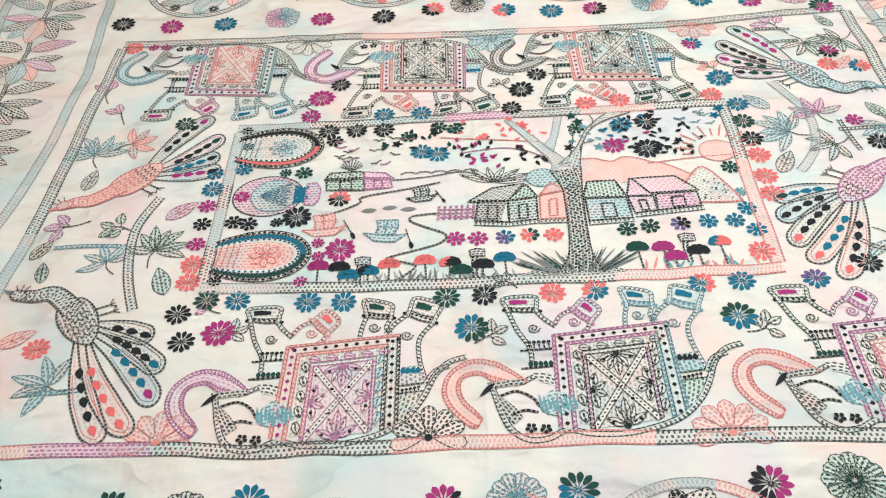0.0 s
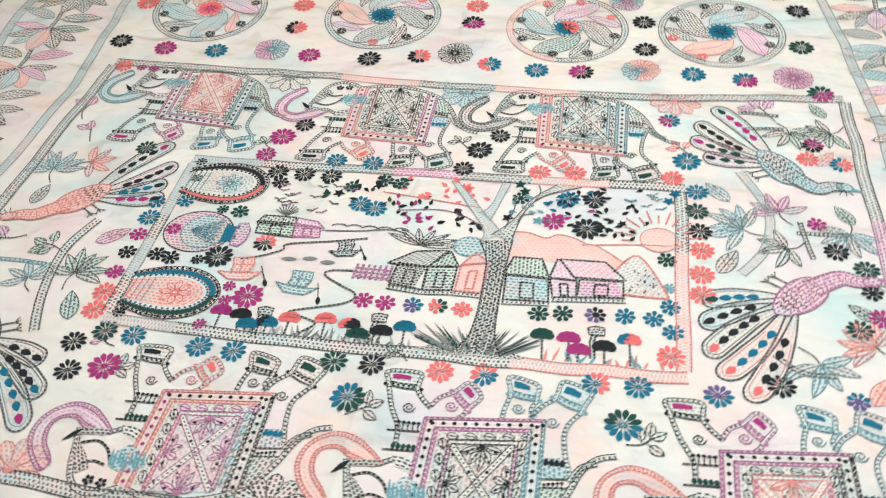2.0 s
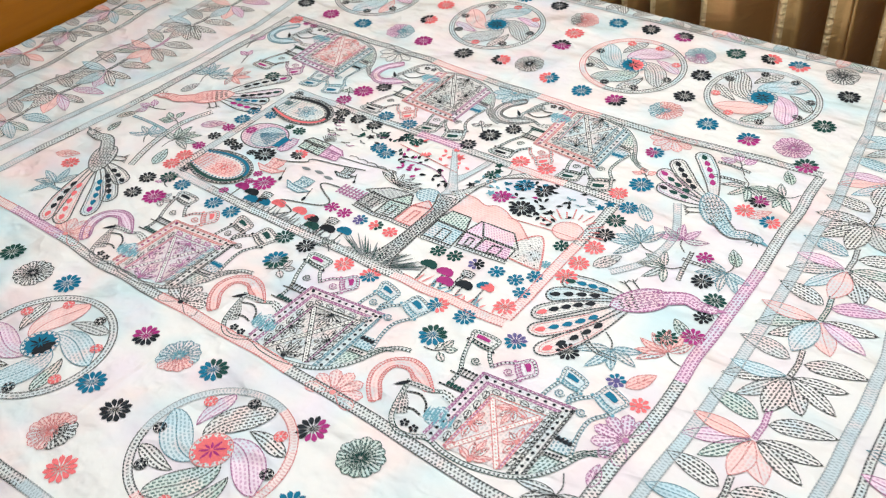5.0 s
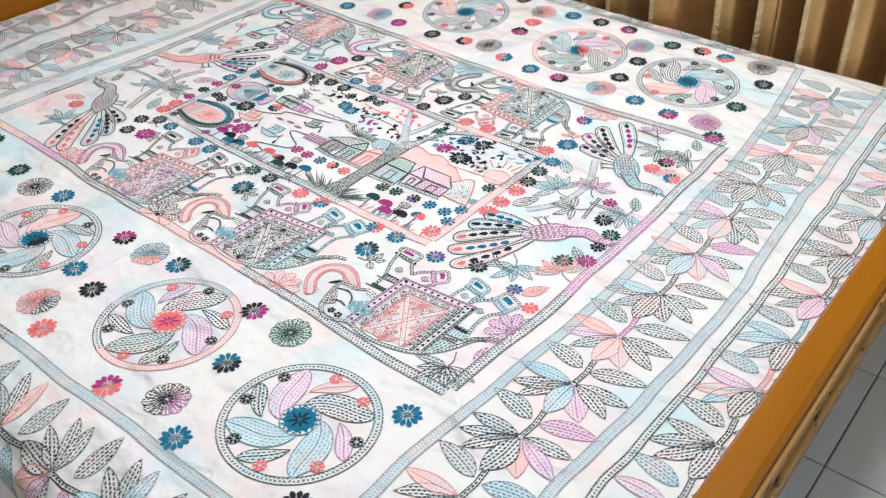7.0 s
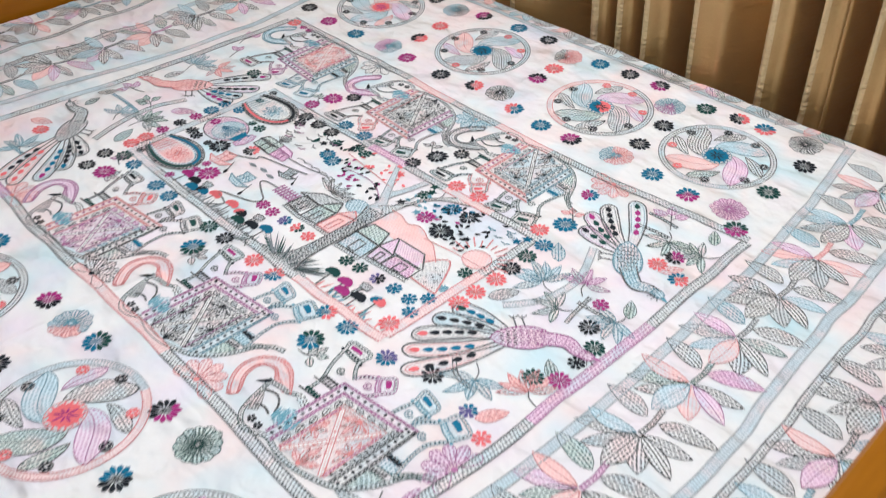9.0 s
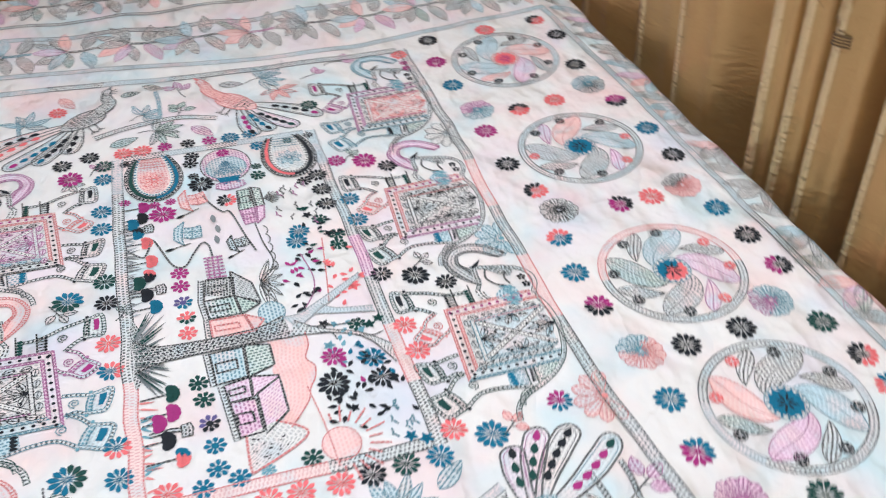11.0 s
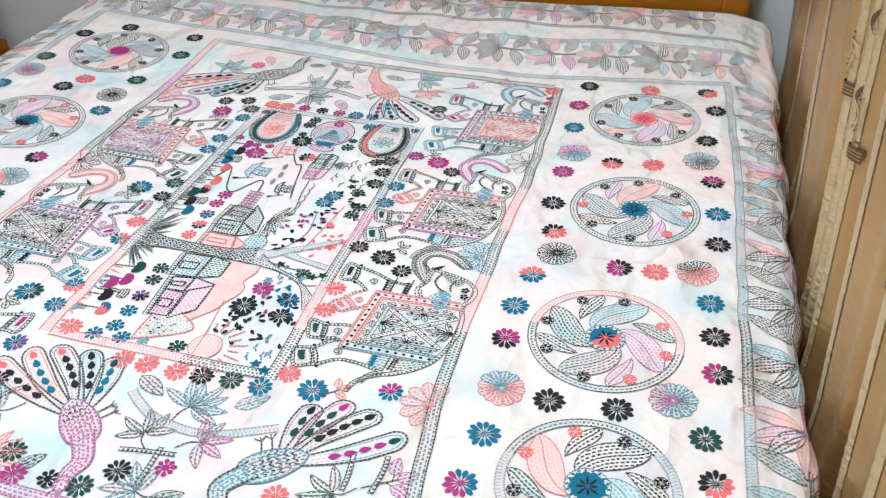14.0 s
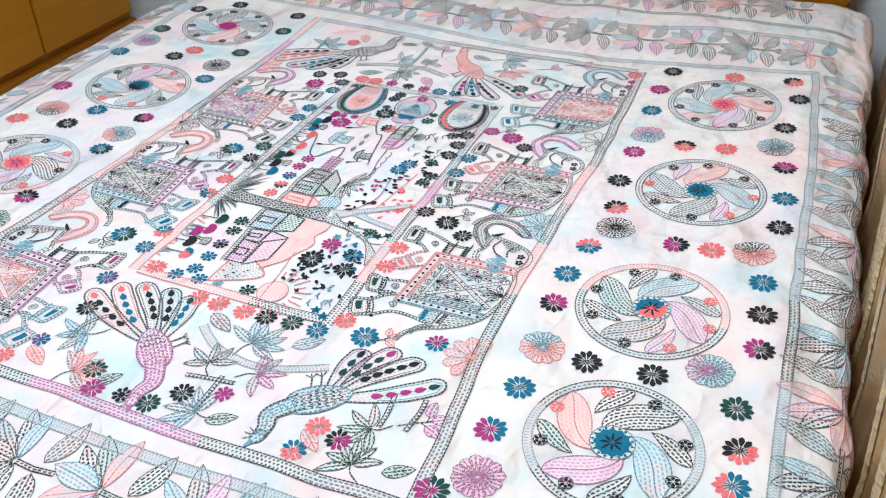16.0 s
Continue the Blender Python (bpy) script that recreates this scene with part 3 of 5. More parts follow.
# far medallion band
flowers([(-0.661, 0.508, "l", "K"), (-0.565, 0.496, "l", "M"), (-0.462, 0.499, "l", "T"), (-0.354, 0.514, "o", "bm"), (-0.276, 0.503, "l", "M"), (-0.158, 0.501, "l", "K"), (-0.064, 0.517, "l", "KR"), (0.002, 0.532, "o", "k"), (0.071, 0.502, "l", "RT"), (0.159, 0.489, "l", "T"), (0.240, 0.490, "l", "KM"), (0.346, 0.505, "o", "bcc"), (0.438, 0.500, "l", "T"), (0.527, 0.489, "l", "TM"), (0.609, 0.501, "o", "m"), (0.650, 0.456, "l", "NM")])
flowers([(-0.661, 0.645, "l", "R"), (-0.666, 0.770, "l", "KR"), (-0.584, 0.789, "l", "K"), (-0.448, 0.773, "l", "K"), (-0.363, 0.763, "o", "bg"), (-0.327, 0.593, "l", "KR"), (-0.333, 0.673, "l", "R"), (-0.286, 0.787, "l", "KM"), (-0.174, 0.797, "l", "T"), (-0.077, 0.798, "l", "K"), (0.022, 0.640, "l", "KM"), (0.022, 0.699, "l", "R"), (0.012, 0.766, "o", "ckc")])
flowers([(0.089, 0.788, "l", "T"), (0.170, 0.796, "l", "K"), (0.250, 0.801, "l", "MK"), (0.355, 0.574, "l", "K"), (0.350, 0.668, "l", "K"), (0.316, 0.742, "o", "mbb"), (0.380, 0.786, "l", "N"), (0.454, 0.800, "l", "RK"), (0.515, 0.798, "l", "RT"), (0.605, 0.802, "o", "k"), (0.641, 0.729, "l", "K"), (0.634, 0.602, "l", "N")])
# near medallion band
flowers([(-0.046, -0.520, "l", "KM"), (-0.031, -0.632, "l", "T"), (0.034, -0.521, "o", "bbc"), (0.101, -0.512, "l", "NT"), (0.045, -0.647, "l", "K"), (0.004, -0.722, "o", "cck"), (0.073, -0.756, "l", "R"), (0.306, -0.514, "l", "MK"), (0.394, -0.515, "o", "n"), (0.371, -0.624, "l", "TK"), (0.271, -0.767, "l", "MR"), (0.364, -0.729, "o", "kkm"), (0.437, -0.768, "l", "T"), (0.657, -0.535, "l", "T"), (0.652, -0.742, "l", "K")])
flowers([(-0.421, -0.515, "l", "N"), (-0.337, -0.529, "o", "k"), (-0.263, -0.512, "l", "T"), (-0.455, -0.775, "l", "N"), (-0.678, -0.500, "l", "K"), (-0.680, -0.682, "l", "K"), (-0.381, -0.766, "o", "mmb"), (-0.297, -0.782, "l", "T"), (-0.575, -0.484, "l", "N"), (-0.335, -0.650, "l", "K"), (-0.385, -0.626, "l", "R"), (-0.091, -0.780, "l", "M"), (-0.605, -0.765, "l", "K")])


# -- medallions --
def pinwheel(m, c, key):
    m.disc(c, 0.0090, 0.0090, "w", 1, ink=key, edge=0.002, n=8)
    for i in range(6):
        e = complex(math.cos(i * math.pi / 3), math.sin(i * math.pi / 3))
        m.drop(c + e * 0.0015, c + e * 0.0082, 0.0054, key, 2)


def medallion(x, y, centre, petals, ring, dots, turn=0.0, r=0.1165):
    base = Motif(complex(x, y), turn)
    n = 60
    k = len(ring)
    for i, key in enumerate(ring):
        pts = base.arc(0j, r - 0.006, 360 * i / k, 360 * (i + 1) / k, n // k)
        left, right = [p * (r / (r - 0.006)) for p in pts], [p * ((r - 0.012) / (r - 0.006)) for p in pts]
        base.strip(left, right, key)
        base.line(left, 0.0018, INK[key], layer=1)
        base.line(right, 0.0018, INK[key], layer=1)
    for i, key in enumerate(dots):
        a = radians(90 * (i // 2) - (66 if i % 2 else 25))
        pinwheel(base, complex(math.cos(a), math.sin(a)) * r * 0.80, key)
    top = base.done("medallion", label="round stitched medallion with swirling leaves")
    for i in range(8):
        key = petals[i % len(petals)]
        big = i % 2 == 0
        a = math.pi / 2 * (i // 2) - (0.0 if big else 0.065)
        r0, r1, sweep, wd, hook = (0.027, 0.106, 1.5, 0.046, 1.9) if big else (0.056, 0.104, 0.72, 0.024, 1.7)
        n = 15

        def spine(t):
            ang = a - sweep * (1 - (1 - t) ** hook)
            return (r0 + (r1 - r0) * t ** (1.25 if big else 1.0)) * complex(math.cos(ang), math.sin(ang))

        left, right, mid = [], [], []
        for j in range(n):
            t = j / (n - 1)
            d = spine(min(1.0, t + 0.02)) - spine(max(0.0, t - 0.02))
            d /= abs(d)
            half = wd / 2 * math.sin(math.pi * t ** 1.1) ** 0.75 if 0 < t < 1 else 0.0
            left.append(spine(t) + 1j * d * half)
            right.append(spine(t) - 1j * d * half)
            mid.append(spine(t))
        p = Motif(complex(x, y), turn)
        p.strip(left, right, key + "w" if key in "bcm" else key, 1 - i % 2, 3)
        ink = "K" if key in "kn" else INK[key]
        p.line(left + right[::-1][1:-1], 0.0016, ink, closed=True, layer=2 - i % 2)
        p.line(mid[:-1], 0.0015, ink, layer=2 - i % 2)
        p.done("leaf", top)
    c = Motif(complex(x, y), turn)
    c.disc(0j, 0.0295, 0.0295, "w", 2, ink="B" if "T" in centre else "C", n=16)
    for i in range(18):
        e = complex(math.cos(i * math.pi / 9), math.sin(i * math.pi / 9))
        c.drop(e * 0.029, e * 0.0235, 0.0040, centre[-1], 3)
    for i in range(12):
        e = complex(math.cos(i * math.pi / 6), math.sin(i * math.pi / 6))
        c.drop(e * 0.004, e * 0.0255, 0.0138, centre[i * len(centre) // 12], 3)
    c.disc(0j, 0.009, 0.009, centre[0], 3, n=6)
    for i in range(8):
        e = complex(math.cos(i * math.pi / 4 + 0.2), math.sin(i * math.pi / 4 + 0.2))
        c.drop(e * 0.002, e * RNG.uniform(0.013, 0.021), 0.0036, "K" if "T" in centre else "M", 4, 0.5)
    c.done("centre", top, "solid stitched round centre")
    return top


medallion(-0.524, 0.641, "R", "cgbgbcmg", "ggggsg", "KKKKKKKK", 175)
medallion(-0.163, 0.650, "T", "cmgkgmbg", "grggrg", "KKKRRKKR", 246)
medallion(0.205, 0.636, "RT", "nkgmmgbk", "ggooor", "KKRKRRKK", -37)
medallion(0.494, 0.645, "T", "cnmkbkkk", "rgsrgs", "KRKKKKRK", -48)
medallion(-0.545, -0.633, "M", "bgckgbkn", "gggsgg", "KKKKKKKK", 0)
medallion(-0.169, -0.627, "TKT", "ckmkbnbg", "grggrr", "RRKRRKKR", 184)
medallion(0.218, -0.619, "R", "bknnmkkm", "ooossr", "KKKRRKRK", 254)
medallion(0.546, -0.637, "T", "mkbnbmkc", "rrrrrr", "KKRKKRRR", 217)


# -- lotus garlands --
PETALS = ((-0.079, -0.044), (-0.084, -0.004), (-0.052, -0.072), (-0.006, -0.080), (0.042, -0.066), (0.074, -0.036), (0.082, 0.010))


def lotus(x, y, turn, keys, scale=1.0):
    base = Motif(complex(x, y), turn, scale)
    base.band(cx(0, 0, 0.002, 0.03, -0.002, 0.062), 0.007, keys[0])
    top = base.done("lotus_spray", label="lotus spray of pointed stitched petals on a stem")
    for i, (px, py) in enumerate(PETALS):
        p = Motif(complex(x, y), turn + RNG.uniform(-5, 5), scale * RNG.uniform(0.93, 1.07))
        tip = complex(px, py)
        fat = i in (3, 4)
        p.leaf(tip * 0.05, tip, 0.036 if fat else 0.025, (keys[i % len(keys)] + "w" if keys[i % len(keys)] in "bcm" else keys[i % len(keys)]), bend=RNG.uniform(-0.06, 0.06), peak=0.5, layer=i % 2)
        p.done("petal", top)
    for i, (b, t) in enumerate(((complex(-0.010, 0.036), complex(-0.088, 0.050)), (complex(0.006, 0.034), complex(0.090, 0.060)))):
        p = Motif(complex(x, y), turn + RNG.uniform(-6, 6), scale)
        p.leaf(b, t, 0.031, keys[(i * 3 + 2) % len(keys)], bend=0.05 if i else -0.05, peak=0.42)
        p.done("leaf", top)


GARLAND = ("kkkkcmk", "kbkbmkk", "mcncckk", "kbgkkkk", "nckbcmk", "gmbckkn", "kkkkgkb", "cmbkgkc", "bbgkmkk", "kcgmkbn")


def garland(points, turn, start=0, scale=1.0):
    for i, (x, y) in enumerate(points):
        lotus(x, y, turn, GARLAND[(i + start) % len(GARLAND)], scale)


garland([(0.806 - 0.020 * max(0.0, (i - 4) / 8) ** 2, -0.870 + 0.1345 * i) for i in range(13)], 0, 7)
garland([(1.028 - 0.001 * i, -0.850 + 0.1345 * i) for i in range(13)], 0, 2)
garland([(-0.842 + 0.002 * i, -0.915 + 0.131 * i) for i in range(14)], 0, 4, 0.95)
garland([(-1.062, -0.85 + 0.131 * i) for i in range(13)], 0, 1, 0.93)
garland([(-0.66 + 0.138 * i, 0.928) for i in range(10)], 90, 5, 1.12)
garland([(-0.62 + 0.137 * i, -0.905) for i in range(10)], -90, 3)


# -- the six saddled figures --
def figure(x, y, upright, saddle, trunk, body, inner, side="k", scale=1.0):
    """A plain stitched shape: a patterned saddle cloth on a laddered outline, a curved band before it and four cuffed stubs."""
    m = Motif(complex(x, y), 0, scale, not upright)
    rung = {"c": "o", "m": "o", "b": "s"}.get(body, "r")
    tint = saddle + "p" if saddle in "bcm" else "w"

    def ladder(pts, width=0.0068, key=rung, layer=0):
        m.band(smooth_path(pts), width, key, INK[body] if key == rung else None, layer, 0.0017)

    # front lobe, back and tail in one laddered line
    ladder(cx(-0.149, 0.012, -0.142, 0.040, -0.136, 0.062, -0.126, 0.084, -0.107, 0.098, -0.084, 0.097, -0.062, 0.087, -0.030, 0.094, 0.012, 0.094, 0.062, 0.080, 0.091, 0.058, 0.110, 0.030, 0.124, -0.002, 0.142, -0.022, 0.164, -0.029))
    ladder(cx(0.112, 0.012, 0.124, -0.008, 0.142, -0.016))
    ladder(cx(-0.110, 0.015, -0.092, 0.006, -0.076, 0.010, -0.068, 0.016), 0.0055)
    # tinted cheek piece and the feathery tuft behind it
    m.strip(smooth_path(cx(-0.146, 0.022, -0.138, 0.052, -0.124, 0.076)), smooth_path(cx(-0.138, 0.034, -0.122, 0.050, -0.112, 0.066)), "d" if body != "m" else "m", 1)
    m.line(smooth_path(cx(-0.138, 0.034, -0.118, 0.028, -0.100, 0.038, -0.092, 0.052)), 0.0034, "K")
    m.line(smooth_path(cx(-0.124, 0.062, -0.110, 0.056, -0.094, 0.060)), 0.0034, "K")
    tuft = "b" if saddle != "b" else "c"
    m.strip(smooth_path(cx(-0.090, 0.050, -0.084, 0.036, -0.070, 0.027, -0.058, 0.040, -0.044, 0.050)), smooth_path(cx(-0.090, 0.058, -0.080, 0.064, -0.070, 0.066, -0.058, 0.064, -0.046, 0.056)), tuft, 2, 3)
    for i in range(9):
        p = complex(-0.088 + 0.005 * i, 0.062 + 0.004 * math.sin(2.1 * i))
        m.drop(p, p + complex(-0.004, RNG.uniform(-0.030, -0.018)), 0.004, INK[tuft], 3, 0.4)
    for c in cx(-0.104, 0.082, -0.087, 0.084):
        for i in range(5):
            e = complex(math.cos(i * 1.257 + 0.4), math.sin(i * 1.257 + 0.4))
            m.drop(c + e * 0.001, c + e * 0.0075, 0.0052, "K" if body != "m" else "T", 2)
    m.drop(-0.163 + 0.034j, -0.144 + 0.014j, 0.007, "K", 2, 0.6)
    # curved band before it
    out = smooth_path(cx(-0.104, 0.014, -0.122, -0.004, -0.145, -0.020, -0.174, -0.023, -0.200, -0.004, -0.208, 0.025, -0.197, 0.053, -0.174, 0.077, -0.166, 0.077))
    inn = smooth_path(cx(-0.116, 0.020, -0.128, 0.016, -0.146, 0.011, -0.162, 0.000, -0.181, 0.004, -0.186, 0.019, -0.181, 0.038, -0.168, 0.054, -0.160, 0.066))
    m.strip(out, inn, trunk + "w" if trunk + "w" in FILL else trunk, 0, 3)
    for f in (0.0, 0.22, 0.78, 1.0):
        m.line([p + (q - p) * f for p, q in zip(out, inn)], 0.0020, INK[trunk], layer=1)
    m.line([out[-1], inn[-1]], 0.0022, INK[trunk], layer=1)
    for i in range(2, len(out) - 1):
        for f0, f1 in ((0.02, 0.20), (0.80, 0.98)):
            p, q = out[i], inn[i]
            m.line([p + (q - p) * f0, p + (q - p) * f1], 0.0018, INK[trunk], layer=1)
    m.strip(smooth_path(cx(-0.146, 0.014, -0.126, 0.010, -0.108, 0.010)), smooth_path(cx(-0.146, 0.022, -0.126, 0.020, -0.108, 0.018)), "d", 2)
    # saddle cloth
    a, b, c, d = cx(-0.068, -0.058, 0.079, -0.071, 0.080, 0.066, -0.072, 0.082)

    def cell(u, v):
        return a * (1 - u) * (1 - v) + b * u * (1 - v) + c * u * v + d * (1 - u) * v + 0.072j * u * (1 - u) * v * v

    def sides(k0, k1, keys, layer, edge=0.0020):
        """Three sides of the cloth between two insets; the lower side runs into the outline."""
        def at(q, t, k):
            return (cell(k, 1 - (1 - k) * t), cell(k + (1 - 2 * k) * t, k), cell(1 - k, k + (1 - k) * t))[q]
        for q in range(3):
            l, r = [at(q, i / 9, k0) for i in range(10)], [at(q, i / 9, k1) for i in range(10)]
            if keys:
                m.strip(l, r, keys[q], layer)
            ink = INK[keys[q]] if keys else "K"
            m.line(l, edge, ink, layer=layer + 1)
            m.line(r, edge, ink, layer=layer + 1)

    m.strip([cell(0.02, i / 9) for i in range(10)], [cell(0.98, i / 9) for i in range(10)], "w", 0, 6)
    cloth_keys = (saddle, saddle, side)
    sides(0.0, 0.025, (saddle, saddle, side), 1, 0.0018)
    sides(0.025, 0.105, (tint, tint, side + "p" if side in "bcm" else "w"), 1, 0.0016)
    sides(0.105, 0.135, cloth_keys, 1, 0.0018)
    for q in range(3):
        for i in range(11):
            t = 0.08 + 0.90 * i / 10
            p = (cell(0.065, 1.03 - t), cell(t, 0.065), cell(0.935, t))[q]
            m.disc(p, 0.0027, 0.0027, "K" if q != 0 or saddle not in "c" else "M", 3, n=5)
        for i in range(5):
            t = 0.27 + 0.15 * i
            p0, p1 = ((cell(0.185, t - 0.055), cell(0.215, t + 0.055)), (cell(t - 0.055, 0.18), cell(t + 0.05, 0.205)), (cell(0.845, t - 0.055), cell(0.815, t + 0.055)))[q]
            m.leaf(p0, p1, 0.0095, ("k", "g", "k")[q] if inner != "m" else ("k", "m", "b")[q], rib=True, layer=2, edge=0.0014)

    def inner_cell(u, v):
        return cell(0.27 + 0.50 * u, 0.27 + 0.70 * v)

    m.strip([inner_cell(0, i / 9) for i in range(10)], [inner_cell(1, i / 9) for i in range(10)], inner + "p" if inner in "bcm" else "w", 1, 6)
    for u0, u1 in ((-0.06, 0.0), (1.0, 1.06)):
        m.strip([inner_cell(u0, i / 8) for i in range(9)], [inner_cell(u1, i / 8) for i in range(9)], saddle if u0 < 0 or saddle != "c" else "d", 2)
    for k in (-0.06, 0.0):
        m.line(dense([inner_cell(k, 1), inner_cell(k, k), inner_cell(1 - k, k), inner_cell(1 - k, 1)], 0.012), 0.0018, "K" if inner in "k" else INK[inner], layer=3)
    # two crossing bands with leaves in the four fields
    for p, q in ((inner_cell(0, 0), inner_cell(1, 1)), (inner_cell(1, 0), inner_cell(0, 1))):
        pts = dense([p, q], 0.01)
        m.line(pts, 0.0072, "W", layer=2)
        for o in (-0.0038, 0.0038):
            m.line(offset(pts, o), 0.0016, "K" if inner in "kb" else INK[inner], layer=3)
        for z in dense([p, q], 0.0062):
            m.disc(z, 0.0013, 0.0013, "K" if inner != "c" else "C", 3, n=4)
    for (u0, v0), fan in (((0.5, 0.03), (0.16, 0.12, 0.34, 0.26, 0.5, 0.36, 0.66, 0.26, 0.84, 0.12)), ((0.5, 0.99), (0.18, 0.88, 0.36, 0.74, 0.5, 0.64, 0.64, 0.74, 0.82, 0.88)),
                          ((0.03, 0.52), (0.10, 0.28, 0.26, 0.42, 0.26, 0.60, 0.10, 0.76)), ((0.97, 0.52), (0.90, 0.28, 0.74, 0.42, 0.74, 0.60, 0.90, 0.76))):
        for i in range(0, len(fan), 2):
            root, tip = inner_cell(u0, v0), inner_cell(fan[i], fan[i + 1])
            m.leaf(root + (tip - root) * 0.12, tip, 0.0105, "k" if i % 4 else inner, layer=2, edge=0.0013, ink="K" if inner not in "mc" else INK[inner])
        m.disc(inner_cell(u0, v0), 0.004, 0.004, "K" if inner not in "mc" else INK[inner], 3, n=6)
    m.dots([inner_cell(u, v) for u, v in ((0.06, 0.14), (0.06, 0.36), (0.06, 0.66), (0.06, 0.88), (0.94, 0.14), (0.94, 0.36), (0.94, 0.66), (0.94, 0.88), (0.28, 0.10), (0.72, 0.10), (0.28, 0.94), (0.72, 0.94), (0.36, 0.36), (0.64, 0.36), (0.36, 0.68), (0.64, 0.68))], 0.0024, "K" if inner != "c" else "C", 3)
    # haunch behind the cloth: tinted straps with points and stitched rows
    m.strip(cx(0.081, -0.016, 0.081, -0.002, 0.081, 0.010), cx(0.104, -0.020, 0.107, -0.004, 0.110, 0.010), "b" if body != "c" else "c", 1)
    for i in range(4):
        m.drop(complex(0.084 + i * 0.0062, -0.006), complex(0.084 + i * 0.0062, -0.017), 0.0066, "T" if saddle == "c" else "K", 2, 0.35)
    m.strip(cx(0.081, 0.026, 0.081, 0.040, 0.081, 0.062), cx(0.108, 0.020, 0.102, 0.038, 0.086, 0.060), "n" if body != "c" else "c", 1)
    for i in range(5):
        p = complex(0.084 + i * 0.0050, 0.026 - i * 0.001)
        m.line([p, p - 0.006j], 0.0016, "K")
        m.dots([p - 0.007j], 0.0022, "K")
    for y0 in (0.012, 0.024):
        m.line([complex(0.080, y0), complex(0.110, y0 - 0.003)], 0.0024, INK[body])

    # stubs: laddered sides, dotted cuff and a dark toe bar
    def stub(toe, ankle, left, right, key, bar):
        tl, tr = cx(*toe)
        al, ar = cx(*ankle)
        l, r = smooth_path([al] + cx(*left)), smooth_path([ar] + cx(*right))
        up = ((tl + tr) - (al + ar)) / abs((tl + tr) - (al + ar))
        ink = INK[key]
        m.strip([tl + (tr - tl) * t for t in (0, 0.33, 0.67, 1)], [al + (ar - al) * t for t in (0, 0.33, 0.67, 1)], key + "p" if key in "bcm" else "w", 0)
        m.band(smooth_path([al, al + (tl - al) * 0.4, tl, (tl + tr) / 2 + up * 0.003, tr, ar + (tr - ar) * 0.4, ar], 4), 0.0052, rung, ink, 0, 0.0016)
        m.band(l, 0.0052, rung, ink, 0, 0.0016)
        m.band(r, 0.0052, rung, ink, 0, 0.0016)
        z = lambda u, v: (tl * (1 - u) + tr * u) * (1 - v) + (al * (1 - u) + ar * u) * v
        m.strip([z(0.16, 0.16), z(0.40, 0.12), z(0.72, 0.20)], [z(0.16, 0.50), z(0.40, 0.46), z(0.72, 0.44)], bar, 2)
        for v in (0.72, 1.0):
            m.line([z(0.06, v), z(0.5, v + 0.06), z(0.94, v)], 0.0026, ink, layer=2)
        m.dots([z(t, 0.87) for t in (0.15, 0.32, 0.5, 0.68, 0.85)], 0.0020, "K" if key in "kngd" else ink)
        for p in (z(-0.12, 0.95), z(1.12, 0.95)):
            m.dots([p], 0.0028, "K" if key in "kngd" else ink)
        mid = (l[len(l) // 2] + r[min(len(r) - 1, len(r) // 2)]) / 2
        m.line([mid + 0.0085 * (1 - i / 17) * complex(math.cos(i * 0.75), math.sin(i * 0.75)) for i in range(15)], 0.0018, ink)

    key = "c" if saddle == "c" else "m"
    stub((-0.128, -0.123, -0.084, -0.124), (-0.122, -0.102, -0.084, -0.098), (-0.112, -0.070, -0.098, -0.040, -0.096, -0.014), (-0.076, -0.086, -0.062, -0.072), body, "K" if saddle == "c" else "M")
    stub((-0.022, -0.117, -0.003, -0.096), (-0.040, -0.098, -0.018, -0.074), (-0.054, -0.090, -0.064, -0.074), (-0.022, -0.066, -0.029, -0.060), key, "R" if saddle == "c" else "M")
    stub((0.028, -0.132, 0.066, -0.122), (0.033, -0.103, 0.066, -0.098), (0.028, -0.084, 0.026, -0.068), (0.060, -0.084, 0.066, -0.072), body if saddle == "c" else "b", "N" if saddle == "c" else "T")
    stub((0.096, -0.132, 0.132, -0.118), (0.087, -0.103, 0.121, -0.087), (0.072, -0.090, 0.060, -0.072), (0.104, -0.062, 0.104, -0.030, 0.112, 0.004), body if saddle == "c" else "b", "N" if saddle == "c" else "T")
    # tassels by the front edge of the cloth
    for row, y0 in enumerate((-0.034, -0.006)):
        m.line([complex(-0.110, y0), complex(-0.070, y0 - 0.002)], 0.0026, "K")
        for i in range(5):
            p = complex(-0.098 + 0.0062 * i, y0)
            if row:
                m.drop(p, p - 0.011j, 0.006, "N", 2)
            else:
                m.line([p, p - 0.012j], 0.002, "K")
                m.dots([p - 0.013j], 0.0028, "K")
    m.strip(cx(-0.098, 0.000, -0.084, 0.000, -0.070, 0.004), cx(-0.090, 0.016, -0.080, 0.018, -0.070, 0.024), "k", 1)
    return m.done("figure_motif", label="stitched figure motif with a patterned square saddle cloth")


figure(-0.181, -0.346, False, "c", "m", "g", "m", "k")
figure(0.160, -0.346, False, "m", "c", "n", "k", "b")
figure(0.508, -0.352, False, "m", "c", "n", "c", "k")
figure(-0.430, 0.338, True, "m", "b", "g", "c", "b")
figure(-0.086, 0.322, True, "c", "m", "g", "k", "m")
figure(0.246, 0.322, True, "c", "g", "n", "b", "b")


